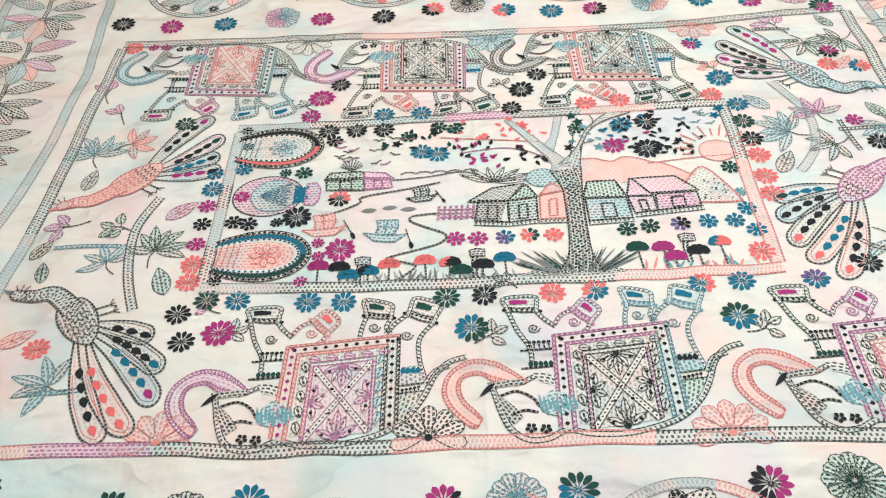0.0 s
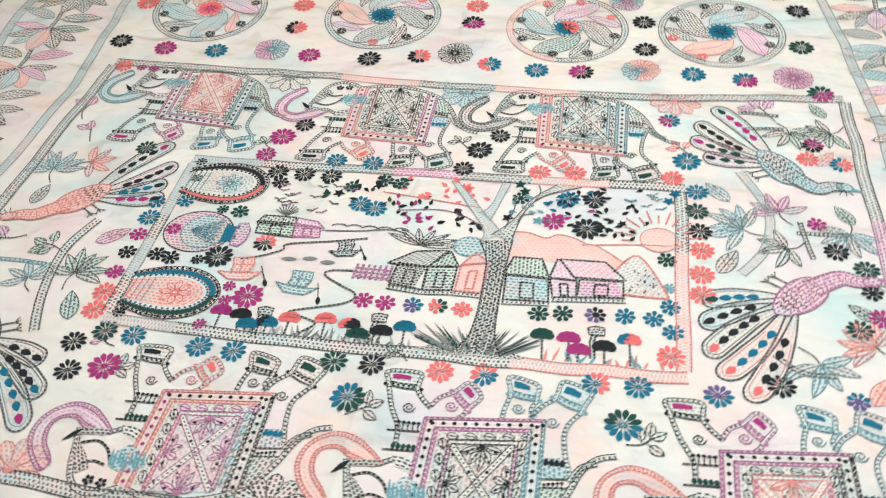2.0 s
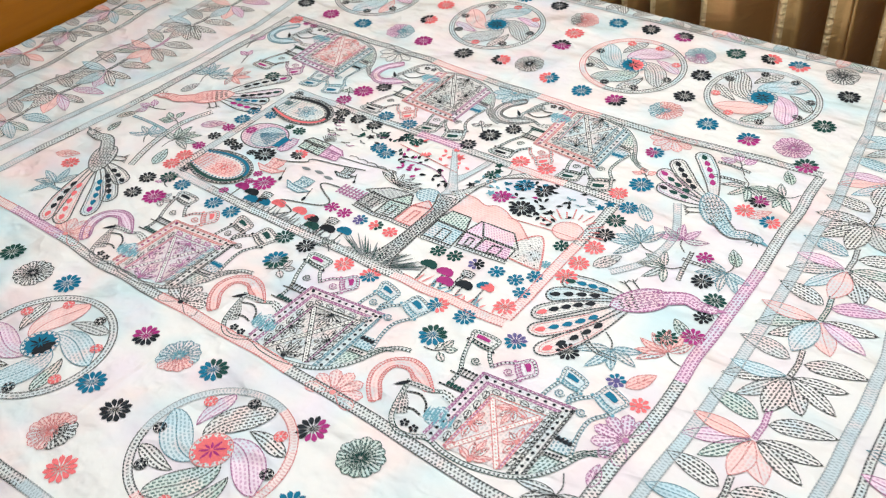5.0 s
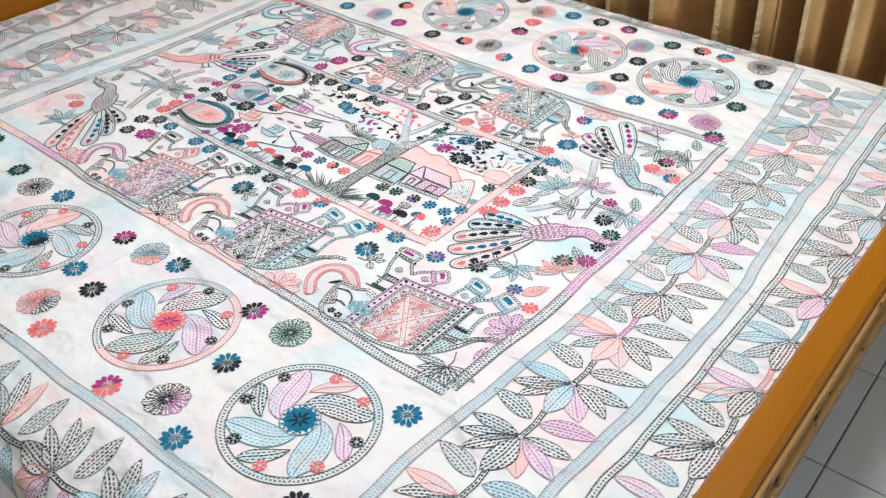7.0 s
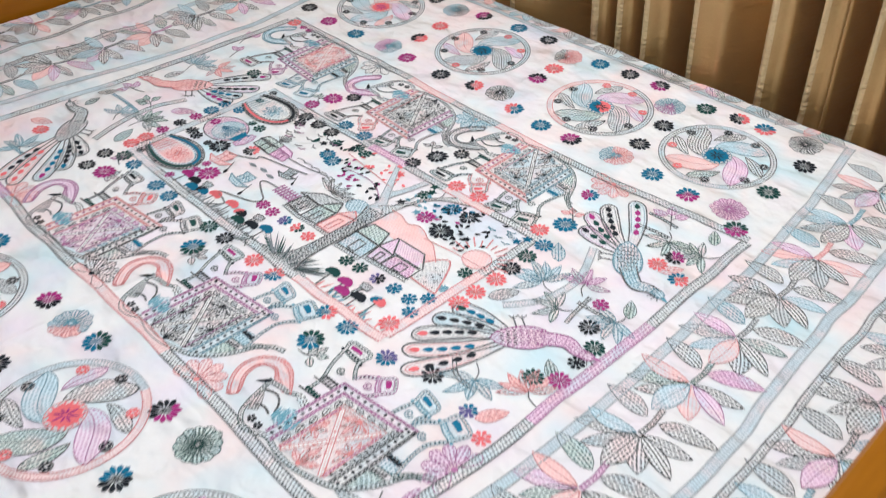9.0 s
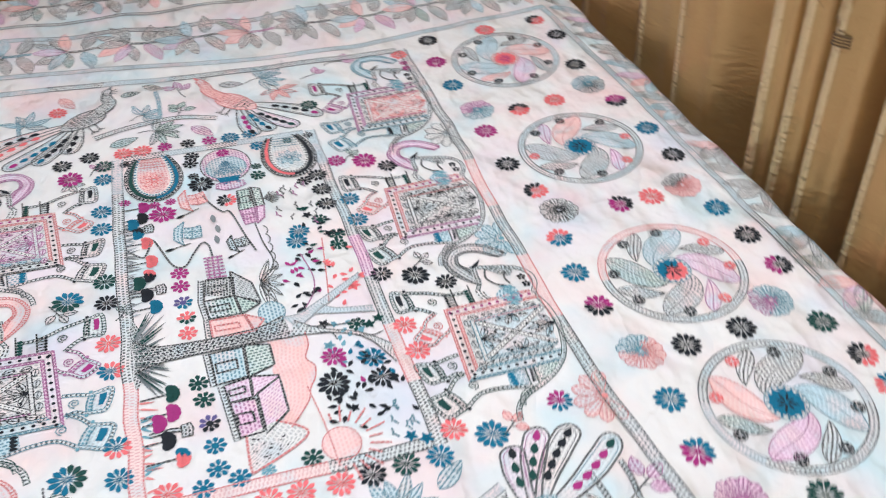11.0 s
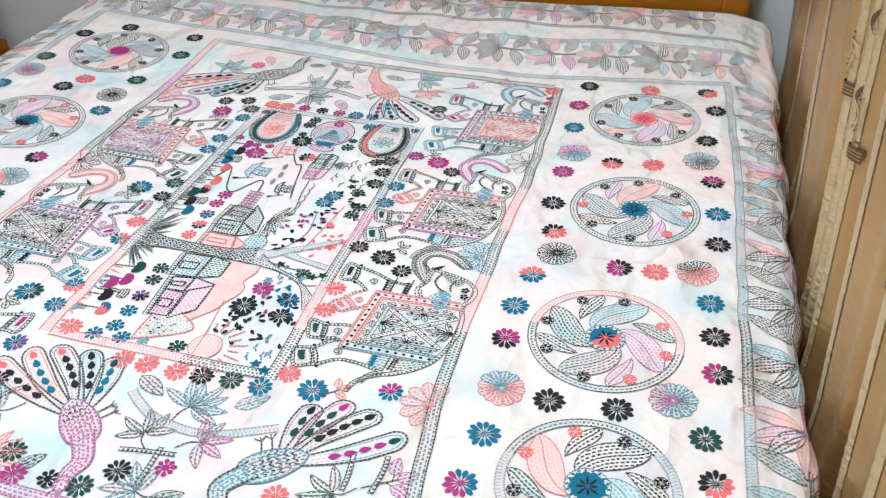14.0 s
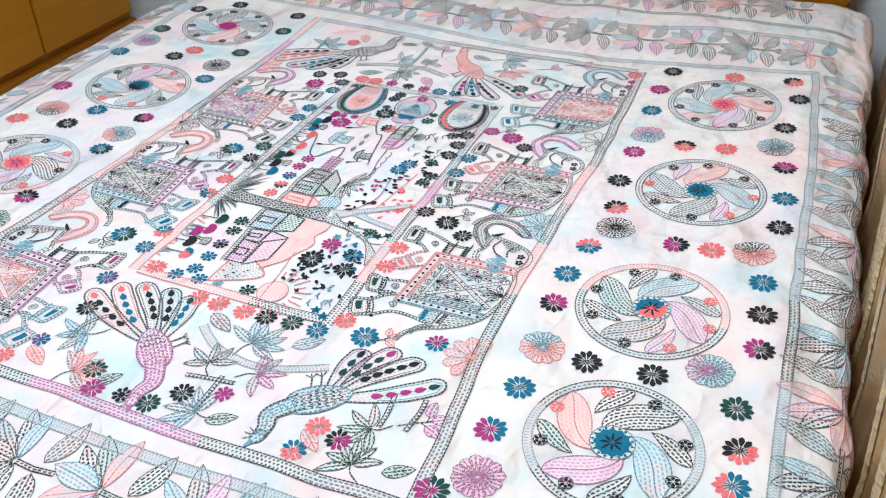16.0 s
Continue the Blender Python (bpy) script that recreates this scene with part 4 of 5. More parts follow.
# -- long-plumed figures --
def plumed(body, head, root, tips, key, plumes, drops):
    m = Motif()
    b, h, r = complex(*body), complex(*head), complex(*root)
    u = (r - b) / abs(r - b)
    r = b + u * 0.022
    for i, t in enumerate(tips):
        tip = complex(*t)
        k = plumes[i % len(plumes)]
        d = tip - r
        bow = 0.05 * (1 if (d / u).imag > 0 else -1)
        n = 19

        def at(t):
            return r + d * t + d * 1j * bow * math.sin(math.pi * t)

        def half(t):
            w = 0.0050 + 0.0115 * min(1, t / 0.65)
            return w * (math.sqrt(max(0.0, 1 - ((t - 0.88) / 0.12) ** 2)) if t > 0.88 else 1)

        nrm = d / abs(d) * 1j
        steps = [1 - (1 - j / (n - 1)) ** 2.2 for j in range(n)]
        left = [at(q) + nrm * half(q) for q in steps]
        right = [at(q) - nrm * half(q) for q in steps]
        m.strip(left, right, "w" if k == "w" else k + "p", 0)
        m.line(left + right[::-1][1:], 0.0030, "G", layer=1)
        left = [at(q * 0.97) + nrm * max(0.0006, half(q) - 0.0042) for q in steps]
        right = [at(q * 0.97) - nrm * max(0.0006, half(q) - 0.0042) for q in steps]
        m.line(left[4:] + right[4:][::-1], 0.0012, INK[k] if k != "w" else "G", layer=1)
        count = max(3, min(5, int(abs(d) / 0.029)))
        for j in range(count):
            q = 0.90 - 0.60 * j / count
            col = ("R" if k == "c" else drops[(i * 2 + 1) % len(drops)]) if j < 1 else drops[(i * 2) % len(drops)]
            e = 0.0092 / abs(d)
            m.drop(at(q - e), at(q + e), 0.0105, col, 2, 0.40)
    # rump, breast and feathers
    turn = math.atan2(u.imag, u.real)
    m.leaf(b - u * 0.036, b + u * 0.062, 0.051, key, layer=2, blunt=True, edge=0.0028, rib=False)
    for ring in range(7):
        size = (2, 3, 4, 5, 5, 4, 3)[ring]
        for j in range(size):
            q = b + u * (-0.020 + 0.0105 * ring) + 1j * u * (j - (size - 1) / 2) * 0.0078
            m.line([q + u * 0.0035 - 1j * u * 0.004, q - u * 0.003, q + u * 0.0035 + 1j * u * 0.004], 0.0019, "K" if ring > 3 or key in "gb" else INK[key], layer=4)
    # feet
    side = 1j * u * (1 if ((h - b) / (1j * u)).real < 0 else -1)
    for s in (0.004, 0.018):
        p = b + u * s + side * 0.022
        q = p + side * 0.022 + u * 0.004
        m.line([p, q], 0.0026, "G", layer=2)
        for c in (-0.008, 0.0, 0.008):
            m.line([q, q + u * c + side * 0.008], 0.0018, "G", layer=2)
    neck = smooth_path([b - u * 0.010, b - u * 0.036 + (h - b) * 0.24, b - u * 0.012 + (h - b) * 0.68, h])
    n = len(neck)
    l, rr = offset(neck, 0.015), offset(neck, -0.015)
    l = [c + (p - c) * (1 - 0.50 * i / n) for i, (p, c) in enumerate(zip(l, neck))]
    rr = [c + (p - c) * (1 - 0.50 * i / n) for i, (p, c) in enumerate(zip(rr, neck))]
    m.strip(l, rr, "r" if key == "g" else key, 3)
    m.line(l, 0.0030, "G" if key in "bg" else INK[key], layer=4)
    m.line(rr, 0.0030, "G" if key in "bg" else INK[key], layer=4)
    for i in range(2, n - 1, 2):
        m.line([l[i] * 0.7 + neck[i] * 0.3, neck[i], rr[i] * 0.7 + neck[i] * 0.3], 0.0014, INK[key], layer=4)
    w = (h - b) / abs(h - b)
    m.disc(h, 0.012, 0.009, key, 3, math.atan2(w.imag, w.real), INK[key], 0.0024)
    m.drop(h + w * 0.008, h + w * 0.026, 0.007, INK[key], 3, 0.35)
    for s in (-0.5, 0.0, 0.5):
        e = -w * complex(math.cos(1.9 + s), math.sin(1.9 + s))
        m.line([h + e * 0.009, h + e * 0.021], 0.0016, "G", layer=3)
    return m.done("plumed_motif", label="stitched motif with long looped plumes holding solid drops")


plumed((-0.543, -0.224), (-0.634, -0.186), (-0.523, -0.255), [(-0.429, -0.266), (-0.405, -0.321), (-0.402, -0.373), (-0.424, -0.418), (-0.458, -0.428)], "g", "wwbcc", "KKKTTMR")
plumed((-0.538, 0.049), (-0.626, 0.000), (-0.520, 0.068), [(-0.438, 0.216), (-0.409, 0.161), (-0.407, 0.111), (-0.399, 0.075)], "c", "wmbb", "KMKNT")
plumed((0.568, -0.024), (0.658, 0.006), (0.542, -0.050), [(0.432, -0.053), (0.427, -0.098), (0.432, -0.150), (0.448, -0.185), (0.481, -0.218)], "m", "bbwcc", "TNKKKR")
plumed((0.568, 0.237), (0.652, 0.206), (0.545, 0.270), [(0.470, 0.402), (0.438, 0.355), (0.428, 0.310), (0.446, 0.264)], "b", "bwmm", "MNKKN")


# -- leaves and sprigs in the side fields --
def sprig(x, y, turn, key, n=3, size=0.045, stem="g"):
    m = Motif(complex(x, y), turn)
    if n > 4:
        # a fan of slender pointed leaves
        m.line(smooth_path(cx(0.006, -size * 0.7, -0.002, -size * 0.3, 0, 0.002)), 0.0022, INK[stem], layer=1)
        for i in range(n):
            a = radians(90 + (i - (n - 1) / 2) * (176 / max(1, n - 1)) + RNG.uniform(-6, 6))
            e = complex(math.cos(a), math.sin(a))
            m.leaf(e * 0.002, e * size * RNG.uniform(0.90, 1.12), size * 0.33, key if i % 3 else "g", bend=RNG.uniform(-0.08, 0.08), ink=INK[key])
    else:
        # leaves on short stalks along a curved stem
        bow = RNG.uniform(-0.25, 0.25) * size
        path = smooth_path([complex(0, -size * 0.95), complex(bow, -size * 0.4), complex(bow * 0.6, size * 0.12)])
        m.line(path, 0.0024, INK[stem], layer=1)
        end = path[-1]
        m.leaf(end, end + complex(0, size * 0.66), size * 0.42, key, bend=RNG.uniform(-0.1, 0.1))
        for i in range(n - 1):
            side = 1 if i % 2 else -1
            p = path[max(1, len(path) - 3 - 4 * (i // 2) - 2 * (i % 2))]
            a = radians(90 - side * RNG.uniform(52, 72))
            e = complex(math.cos(a), math.sin(a))
            m.line([p, p + e * size * 0.22], 0.0018, INK[stem], layer=1)
            m.leaf(p + e * size * 0.20, p + e * size * 0.88, size * 0.42, key, bend=RNG.uniform(-0.1, 0.1))
    return m.done("leaf_sprig", label="small stitched sprig of pointed leaves")


def single_leaf(x, y, turn, key, size=0.055):
    m = Motif(complex(x, y), turn)
    m.leaf(complex(-size / 2, 0), complex(size / 2, 0), size * 0.46, key)
    for s in (-1, 1):
        for t in (-0.15, 0.08):
            m.line([complex(t * size, 0), complex((t + 0.16) * size, s * size * 0.15)], 0.0012, INK[key], layer=2)
    return m.done("leaf")


for x, y, turn, key, k, size in ((-0.613, 0.122, 10, "b", 7, 0.052), (-0.557, 0.148, -70, "c", 5, 0.044), (-0.613, -0.043, 100, "m", 3, 0.040), (-0.534, -0.053, 70, "n", 4, 0.036), (-0.528, -0.123, 20, "b", 5, 0.042), (-0.463, -0.104, -15, "n", 7, 0.050), (-0.544, -0.342, 70, "b", 5, 0.050), (-0.628, 0.298, 0, "m", 2, 0.040), (-0.597, 0.233, 20, "m", 2, 0.036), (0.494, 0.098, 60, "b", 7, 0.052), (0.550, 0.141, 20, "m", 5, 0.046), (0.554, 0.062, 110, "n", 5, 0.042), (0.644, 0.102, 170, "b", 6, 0.048)):
    sprig(x, y, turn, key, k, size)
for x, y, turn, key, k, size in ((0.570, -0.150, 210, "b", 5, 0.050), (0.643, -0.112, 50, "c", 7, 0.046), (0.546, 0.406, 30, "m", 3, 0.044), (0.584, 0.339, 200, "n", 5, 0.042), (0.649, 0.343, 120, "n", 6, 0.044), (0.637, -0.421, 185, "k", 7, 0.050), (-0.321, -0.264, -60, "g", 3, 0.028), (0.017, -0.282, -60, "g", 4, 0.030), (0.359, -0.285, -60, "n", 4, 0.030), (-0.276, 0.237, 40, "n", 3, 0.026), (0.053, 0.267, 40, "k", 3, 0.026), (0.411, 0.282, 40, "c", 3, 0.028), (-0.363, -0.217, 60, "m", 3, 0.022)):
    sprig(x, y, turn, key, k, size)
for x, y, turn, key, k, size in ((0.035, -0.193, 60, "n", 3, 0.022),):
    sprig(x, y, turn, key, k, size)
for x, y, turn, key, size in ((-0.603, 0.059, 80, "g", 0.050), (-0.631, -0.096, 60, "n", 0.045), (-0.616, -0.142, 100, "n", 0.040), (-0.441, -0.019, 40, "m", 0.056), (-0.441, -0.164, 110, "n", 0.056), (-0.611, -0.263, 30, "c", 0.052), (0.463, 0.177, 130, "b", 0.052), (0.470, 0.026, 60, "g", 0.056), (0.642, 0.142, 120, "n", 0.045), (0.637, -0.054, 140, "n", 0.044), (0.637, -0.185, 60, "c", 0.052), (0.637, 0.405, 120, "n", 0.044), (0.632, 0.274, 50, "c", 0.046)):
    single_leaf(x, y, turn, key, size)
for x, y, turn, key, size in ((0.662, -0.368, 100, "m", 0.040),):
    single_leaf(x, y, turn, key, size)


def branch(pts, width, key):
    m = Motif()
    m.band(smooth_path(pts), width, key)
    return m.done("branch", label="stitched branch band")


branch(cx(-0.468, -0.217, -0.487, -0.164, -0.499, -0.108, -0.501, -0.048, -0.481, 0.013), 0.013, "r")
branch(cx(0.499, 0.231, 0.529, 0.162, 0.535, 0.115, 0.524, 0.060, 0.504, 0.026, 0.486, 0.004), 0.013, "s")
branch(cx(-0.572, -0.354, -0.523, -0.351, -0.496, -0.348), 0.006, "b")
branch(cx(-0.615, -0.093, -0.570, -0.090, -0.515, -0.092), 0.006, "b")
branch(cx(0.577, 0.121, 0.582, 0.074, 0.587, 0.044), 0.006, "r")
branch(cx(0.570, 0.096, 0.608, 0.097, 0.640, 0.097), 0.006, "r")
branch(cx(0.516, -0.139, 0.547, -0.165, 0.587, -0.167), 0.006, "r")
branch(cx(0.508, 0.388, 0.535, 0.389, 0.573, 0.384), 0.006, "r")
branch(cx(0.512, 0.343, 0.551, 0.348, 0.578, 0.348), 0.006, "r")


def half_flower(x, y, turn, key):
    m = Motif(complex(x, y), turn)
    for i in range(7):
        a = radians(-12 + i * 34)
        e = complex(math.cos(a), math.sin(a))
        m.leaf(e * 0.006, e * 0.046, 0.019, key, peak=0.68, rib=False, blunt=True)
    m.disc(0j, 0.005, 0.005, INK[key], 2, n=6)
    return m.done("fan_flower", label="half-round fan flower in pale stitching")


for x, y, t, k in ((-0.387, -0.429, 0, "c"), (-0.064, -0.435, 0, "k"), (0.282, -0.447, 0, "c"), (-0.293, 0.430, 180, "w"), (0.042, 0.410, 180, "b"), (0.405, 0.418, 180, "c"), (0.668, -0.294, 90, "m")):
    half_flower(x, y, t, k)

# flowers of the figure field
flowers([(-0.404, -0.227, "m", "K"), (-0.389, -0.275, "m", "K"), (-0.343, -0.262, "l", "M"), (-0.010, -0.269, "l", "NT"), (0.330, -0.271, "l", "NT"), (-0.579, -0.281, "m", "R"), (-0.480, 0.197, "m", "N"),
         (-0.621, 0.428, "m", "R"), (-0.585, 0.428, "t", "M"), (-0.562, 0.428, "t", "M"), (0.087, 0.247, "l", "K"), (0.117, 0.288, "m", "K"), (0.420, 0.249, "l", "T"), (0.394, 0.356, "m", "TM"),
         (-0.254, 0.254, "l", "M"), (-0.224, 0.290, "m", "K"), (0.620, 0.062, "m", "K"), (0.618, 0.308, "m", "KM"), (0.606, 0.272, "m", "R"), (0.655, 0.262, "m", "TR"), (0.600, 0.118, "s", "M")])
flowers([(0.444, -0.214, "m", "TP"), (0.520, -0.190, "m", "K"), (0.628, -0.085, "m", "N"), (0.660, -0.062, "m", "M"), (0.607, -0.203, "s", "PT"), (0.655, -0.228, "s", "R"), (0.655, 0.030, "m", "N"), (0.655, -0.015, "s", "K")])
# flowers along the panel, above, below and beside it
flowers([(-0.268, 0.203, "m", "M"), (-0.144, 0.199, "m", "T"), (-0.082, 0.197, "m", "T"), (0.190, 0.199, "m", "R"), (0.246, 0.202, "m", "R"), (0.068, 0.197, "m", "K"), (0.397, 0.204, "m", "R"),
         (-0.369, -0.203, "m", "N"), (-0.327, -0.206, "m", "T"), (-0.230, -0.213, "m", "T"), (-0.181, -0.215, "m", "T"), (-0.042, -0.215, "m", "N"), (0.009, -0.214, "m", "K"), (0.099, -0.215, "m", "R"),
         (0.156, -0.214, "m", "RT"), (0.296, -0.212, "m", "RT"), (0.348, -0.212, "m", "T")])
flowers([(-0.406, 0.065, "s", "T"), (-0.403, 0.028, "m", "T"), (-0.404, -0.011, "s", "M"), (-0.405, -0.051, "s", "K"), (-0.405, -0.093, "s", "M"), (-0.403, -0.133, "m", "R"), (-0.402, -0.168, "m", "R"),
         (0.433, 0.174, "m", "T"), (0.431, 0.129, "m", "N"), (0.434, 0.085, "m", "K"), (0.435, 0.045, "m", "R"), (0.433, -0.004, "m", "R"), (0.432, -0.043, "m", "R")])


# -- the village panel --
def horseshoe(x, y, colours, mid):
    m = Motif(complex(x, y), 0, 1.08)

    def u_shape(rx, ry):
        return cx(-0.064, ry * 0.62, -0.048, ry * 0.78, -0.026, ry * 0.94) + m.arc(0j, rx, 92, -92, 20, ry) + cx(-0.026, -ry * 0.94, -0.048, -ry * 0.78, -0.064, -ry * 0.62)

    m.strip(u_shape(0.044, 0.028), cx(-0.064, 0.001, -0.048, 0.001, -0.026, 0.001) + m.arc(0j, 0.004, 92, -92, 20) + cx(-0.026, -0.001, -0.048, -0.001, -0.064, -0.001), mid, 0, 3)
    for i, (r0, r1, key) in enumerate(((0.026, 0.033, "W"), (0.033, 0.041, colours[0]), (0.041, 0.047, "k"))):
        a, b = u_shape(r0 + 0.018, r0), u_shape(r1 + 0.018, r1)
        h = len(a) // 2
        m.strip(a[:h + 1], b[:h + 1], key, 1)
        m.strip(a[h:], b[h:], key if key != colours[0] else colours[1], 1)
        m.line(b, 0.002, "K" if i == 2 else "G")
    pts = dense(u_shape(0.062, 0.044), 0.006)
    m.dots(pts, 0.0020, "K", 3)
    m.dots(dense(u_shape(0.048, 0.030), 0.007), 0.0020, colours[0], 3)
    for i in range(8):
        e = complex(math.cos(i * math.pi / 4), math.sin(i * math.pi / 4))
        m.leaf(e * 0.003 + 0.004, e * 0.022 + 0.004, 0.009, "b" if mid == "w" else "c", rib=False, layer=1, ink="B" if mid == "w" else "R", blunt=True)
    for i in range(4):
        m.line(cx(-0.060 + i * 0.008, -0.022, -0.056 + i * 0.008, 0.022), 0.0022, "B" if mid == "w" else "C")
    return m.done("horseshoe_motif", label="horseshoe-shaped stitched motif with a flower inside")


horseshoe(-0.309, 0.123, "KR", "w")
horseshoe(-0.305, -0.121, "TN", "c")

def pot(x, y):
    m = Motif(complex(x, y))
    m.disc(0j, 0.054, 0.045, "m", 0, 0, "K", 0.0024)
    top = m.done("pot_motif", label="round-bellied pot lying on its side, mauve and blue stitching")
    m = Motif(complex(x, y))
    m.disc(0.010 + 0j, 0.036, 0.036, "b", 1, 0, "B")
    m.done("belly", top)
    for i in range(7):
        m = Motif(complex(x, y))
        m.leaf(complex(-0.012, 0), complex(0.034, -0.026 + i * 0.0087), 0.007, "b", rib=False, layer=2, edge=0.0014, ink="T")
        m.done("rib", top)
    m = Motif(complex(x, y))
    m.strip(cx(0.040, 0.022, 0.052, 0.016, 0.062, 0.020), cx(0.040, -0.022, 0.052, -0.016, 0.062, -0.022), "T", 2)
    m.strip(cx(0.058, 0.024, 0.072, 0.026, 0.080, 0.012), cx(0.058, -0.024, 0.072, -0.026, 0.080, -0.012), "m", 2)
    m.line(cx(0.058, 0.024, 0.072, 0.026, 0.080, 0.012, 0.080, -0.012, 0.072, -0.026, 0.058, -0.024), 0.002, "V", True, 3)
    m.done("neck", top)
    m = Motif(complex(x, y))
    for i in range(7):
        e = complex(math.cos(i * 0.9), math.sin(i * 0.9))
        m.drop(-0.040 + e * 0.002, -0.040 + e * 0.013, 0.007, "M", 2)
    m.done("flower", top)


pot(-0.314, 0.007)


def hut(pts_wall, pts_roof, wall, roof, ink="K"):
    m = Motif()
    a, b, c, d = pts_wall
    m.strip(dense([a, b], 0.012), dense([d, c], 0.012)[:len(dense([a, b], 0.012))] if len(dense([d, c], 0.012)) >= len(dense([a, b], 0.012)) else [d + (c - d) * i / (len(dense([a, b], 0.012)) - 1) for i in range(len(dense([a, b], 0.012)))], wall, 0, 4)
    m.line(dense([a, b, c, d, a], 0.012), 0.0032, ink)
    q = [(a * (1 - u) + b * u) * (1 - v) + (d * (1 - u) + c * u) * v for u, v in ((0.36, 0.25), (0.66, 0.25), (0.66, 0.9), (0.36, 0.9))]
    m.line(dense(q + [q[0]], 0.01), 0.0036, ink)
    e, f, g, h = pts_roof
    n = 9
    m.strip([e + (f - e) * i / (n - 1) for i in range(n)], [h + (g - h) * i / (n - 1) for i in range(n)], roof, 1, 4)
    m.line(dense([e, f, g, h, e], 0.012), 0.0034, ink, layer=2)
    return m.done("hut_motif", label="stitched village hut with a thatched roof")


hut(cx(0.006, -0.026, 0.049, -0.029, 0.049, -0.075, 0.000, -0.067), cx(-0.010, -0.028, 0.027, 0.000, 0.076, 0.007, 0.049, -0.031), "d", "g")
hut(cx(0.050, -0.030, 0.092, -0.026, 0.091, -0.072, 0.050, -0.075), cx(0.050, -0.029, 0.077, 0.004, 0.079, 0.004, 0.094, -0.024), "n", "n")
hut(cx(0.097, -0.022, 0.136, -0.014, 0.132, -0.072, 0.095, -0.072), cx(0.097, -0.021, 0.114, 0.004, 0.116, 0.004, 0.137, -0.012), "cw", "cw", "C")
hut(cx(0.163, -0.034, 0.223, -0.036, 0.226, -0.079, 0.164, -0.081), cx(0.160, -0.032, 0.170, 0.003, 0.211, 0.003, 0.224, -0.034), "b", "n")
hut(cx(0.225, -0.034, 0.262, -0.036, 0.263, -0.066, 0.231, -0.070), cx(0.224, -0.033, 0.233, 0.005, 0.237, 0.004, 0.262, -0.034), "mw", "mw")
hut(cx(0.266, -0.032, 0.326, -0.031, 0.327, -0.061, 0.264, -0.066), cx(0.258, -0.029, 0.236, 0.005, 0.300, 0.006, 0.330, -0.028), "m", "mw")
hut(cx(-0.227, 0.040, -0.169, 0.040, -0.166, 0.010, -0.225, 0.014), cx(-0.230, 0.036, -0.222, 0.054, -0.172, 0.054, -0.166, 0.036), "n", "n")
hut(cx(-0.168, 0.040, -0.128, 0.036, -0.124, 0.014, -0.166, 0.011), cx(-0.170, 0.036, -0.168, 0.053, -0.136, 0.048, -0.122, 0.034), "m", "mw", "V")
for x0, y0, x1, y1 in ((-0.002, -0.074, 0.050, -0.080), (0.050, -0.080, 0.094, -0.076), (0.093, -0.077, 0.134, -0.078), (0.162, -0.086, 0.228, -0.083), (0.230, -0.074, 0.330, -0.066)):
    m = Motif()
    m.band(dense(cx(x0, y0, x1, y1), 0.012), 0.0075, "r")
    m.done("plinth_motif", label="stitched ledge below the huts")

m = Motif()
m.strip(smooth_path(cx(0.312, -0.013, 0.330, 0.010, 0.346, 0.023, 0.366, -0.010, 0.384, -0.046)), smooth_path(cx(0.324, -0.050, 0.334, -0.053, 0.348, -0.055, 0.366, -0.056, 0.379, -0.056)), "w", 1, 3)
m.line(smooth_path(cx(0.312, -0.013, 0.346, 0.023, 0.384, -0.046, 0.379, -0.056, 0.324, -0.054)), 0.0034, "C")
for i in range(30):
    p = complex(0.330 + 0.045 * RNG.random(), -0.050 + 0.05 * RNG.random())
    if p.imag < 0.016 - abs(p.real - 0.346) * 1.5:
        m.disc(p, 0.0014, 0.0014, "K", 3, n=4)
m.done("haystack_motif", label="rounded stitched haystack")
m = Motif()
m.strip(smooth_path(cx(0.160, 0.056, 0.186, 0.056, 0.212, 0.047, 0.230, 0.056, 0.252, 0.052, 0.270, 0.042, 0.293, 0.034, 0.330, 0.004)), smooth_path(cx(0.160, 0.000, 0.180, 0.003, 0.205, 0.002, 0.225, -0.002, 0.250, 0.004, 0.270, 0.008, 0.295, 0.004, 0.328, -0.010)), "cw", 0, 4)
m.line(smooth_path(cx(0.160, 0.056, 0.186, 0.056, 0.212, 0.047, 0.230, 0.056, 0.252, 0.052, 0.270, 0.042, 0.293, 0.034, 0.330, 0.004)), 0.0022, "C")
m.done("hill_motif", label="coral stitched hill behind the huts")

m = Motif(complex(0.375, 0.060))
m.disc(0j, 0.027, 0.025, "cw", 1, 0, "C")
for i in range(13):
    a = radians(-6 + i * 16)
    e = complex(math.cos(a), math.sin(a))
    m.line([e * 0.036, e * (0.064 if i % 2 else 0.054)], 0.0028, "C")
m.line(cx(-0.11, -0.022, -0.04, -0.014, 0.034, -0.010), 0.002, "C")
m.done("sun_motif", label="coral half sun with rays")

# tree: dotted trunk, two pale limbs and a bent one
m = Motif()
L, R = smooth_path(cx(0.108, -0.182, 0.127, -0.150, 0.133, -0.092, 0.133, -0.039, 0.131, -0.005, 0.117, 0.032)), smooth_path(cx(0.172, -0.182, 0.161, -0.150, 0.159, -0.092, 0.160, -0.039, 0.162, 0.000, 0.165, 0.038))
m.strip(L, R, "d", 2, 4)
m.line(L, 0.0026, "K", layer=3)
m.line(R, 0.0026, "K", layer=3)
for i in range(3, len(L) - 1):
    m.dots([L[i] + (R[i] - L[i]) * t for t in ((0.2, 0.5, 0.8) if i % 2 else (0.35, 0.65))], 0.0018, "K", 3)
tree = m.done("tree_motif", label="dark stitched tree trunk forking into limbs")
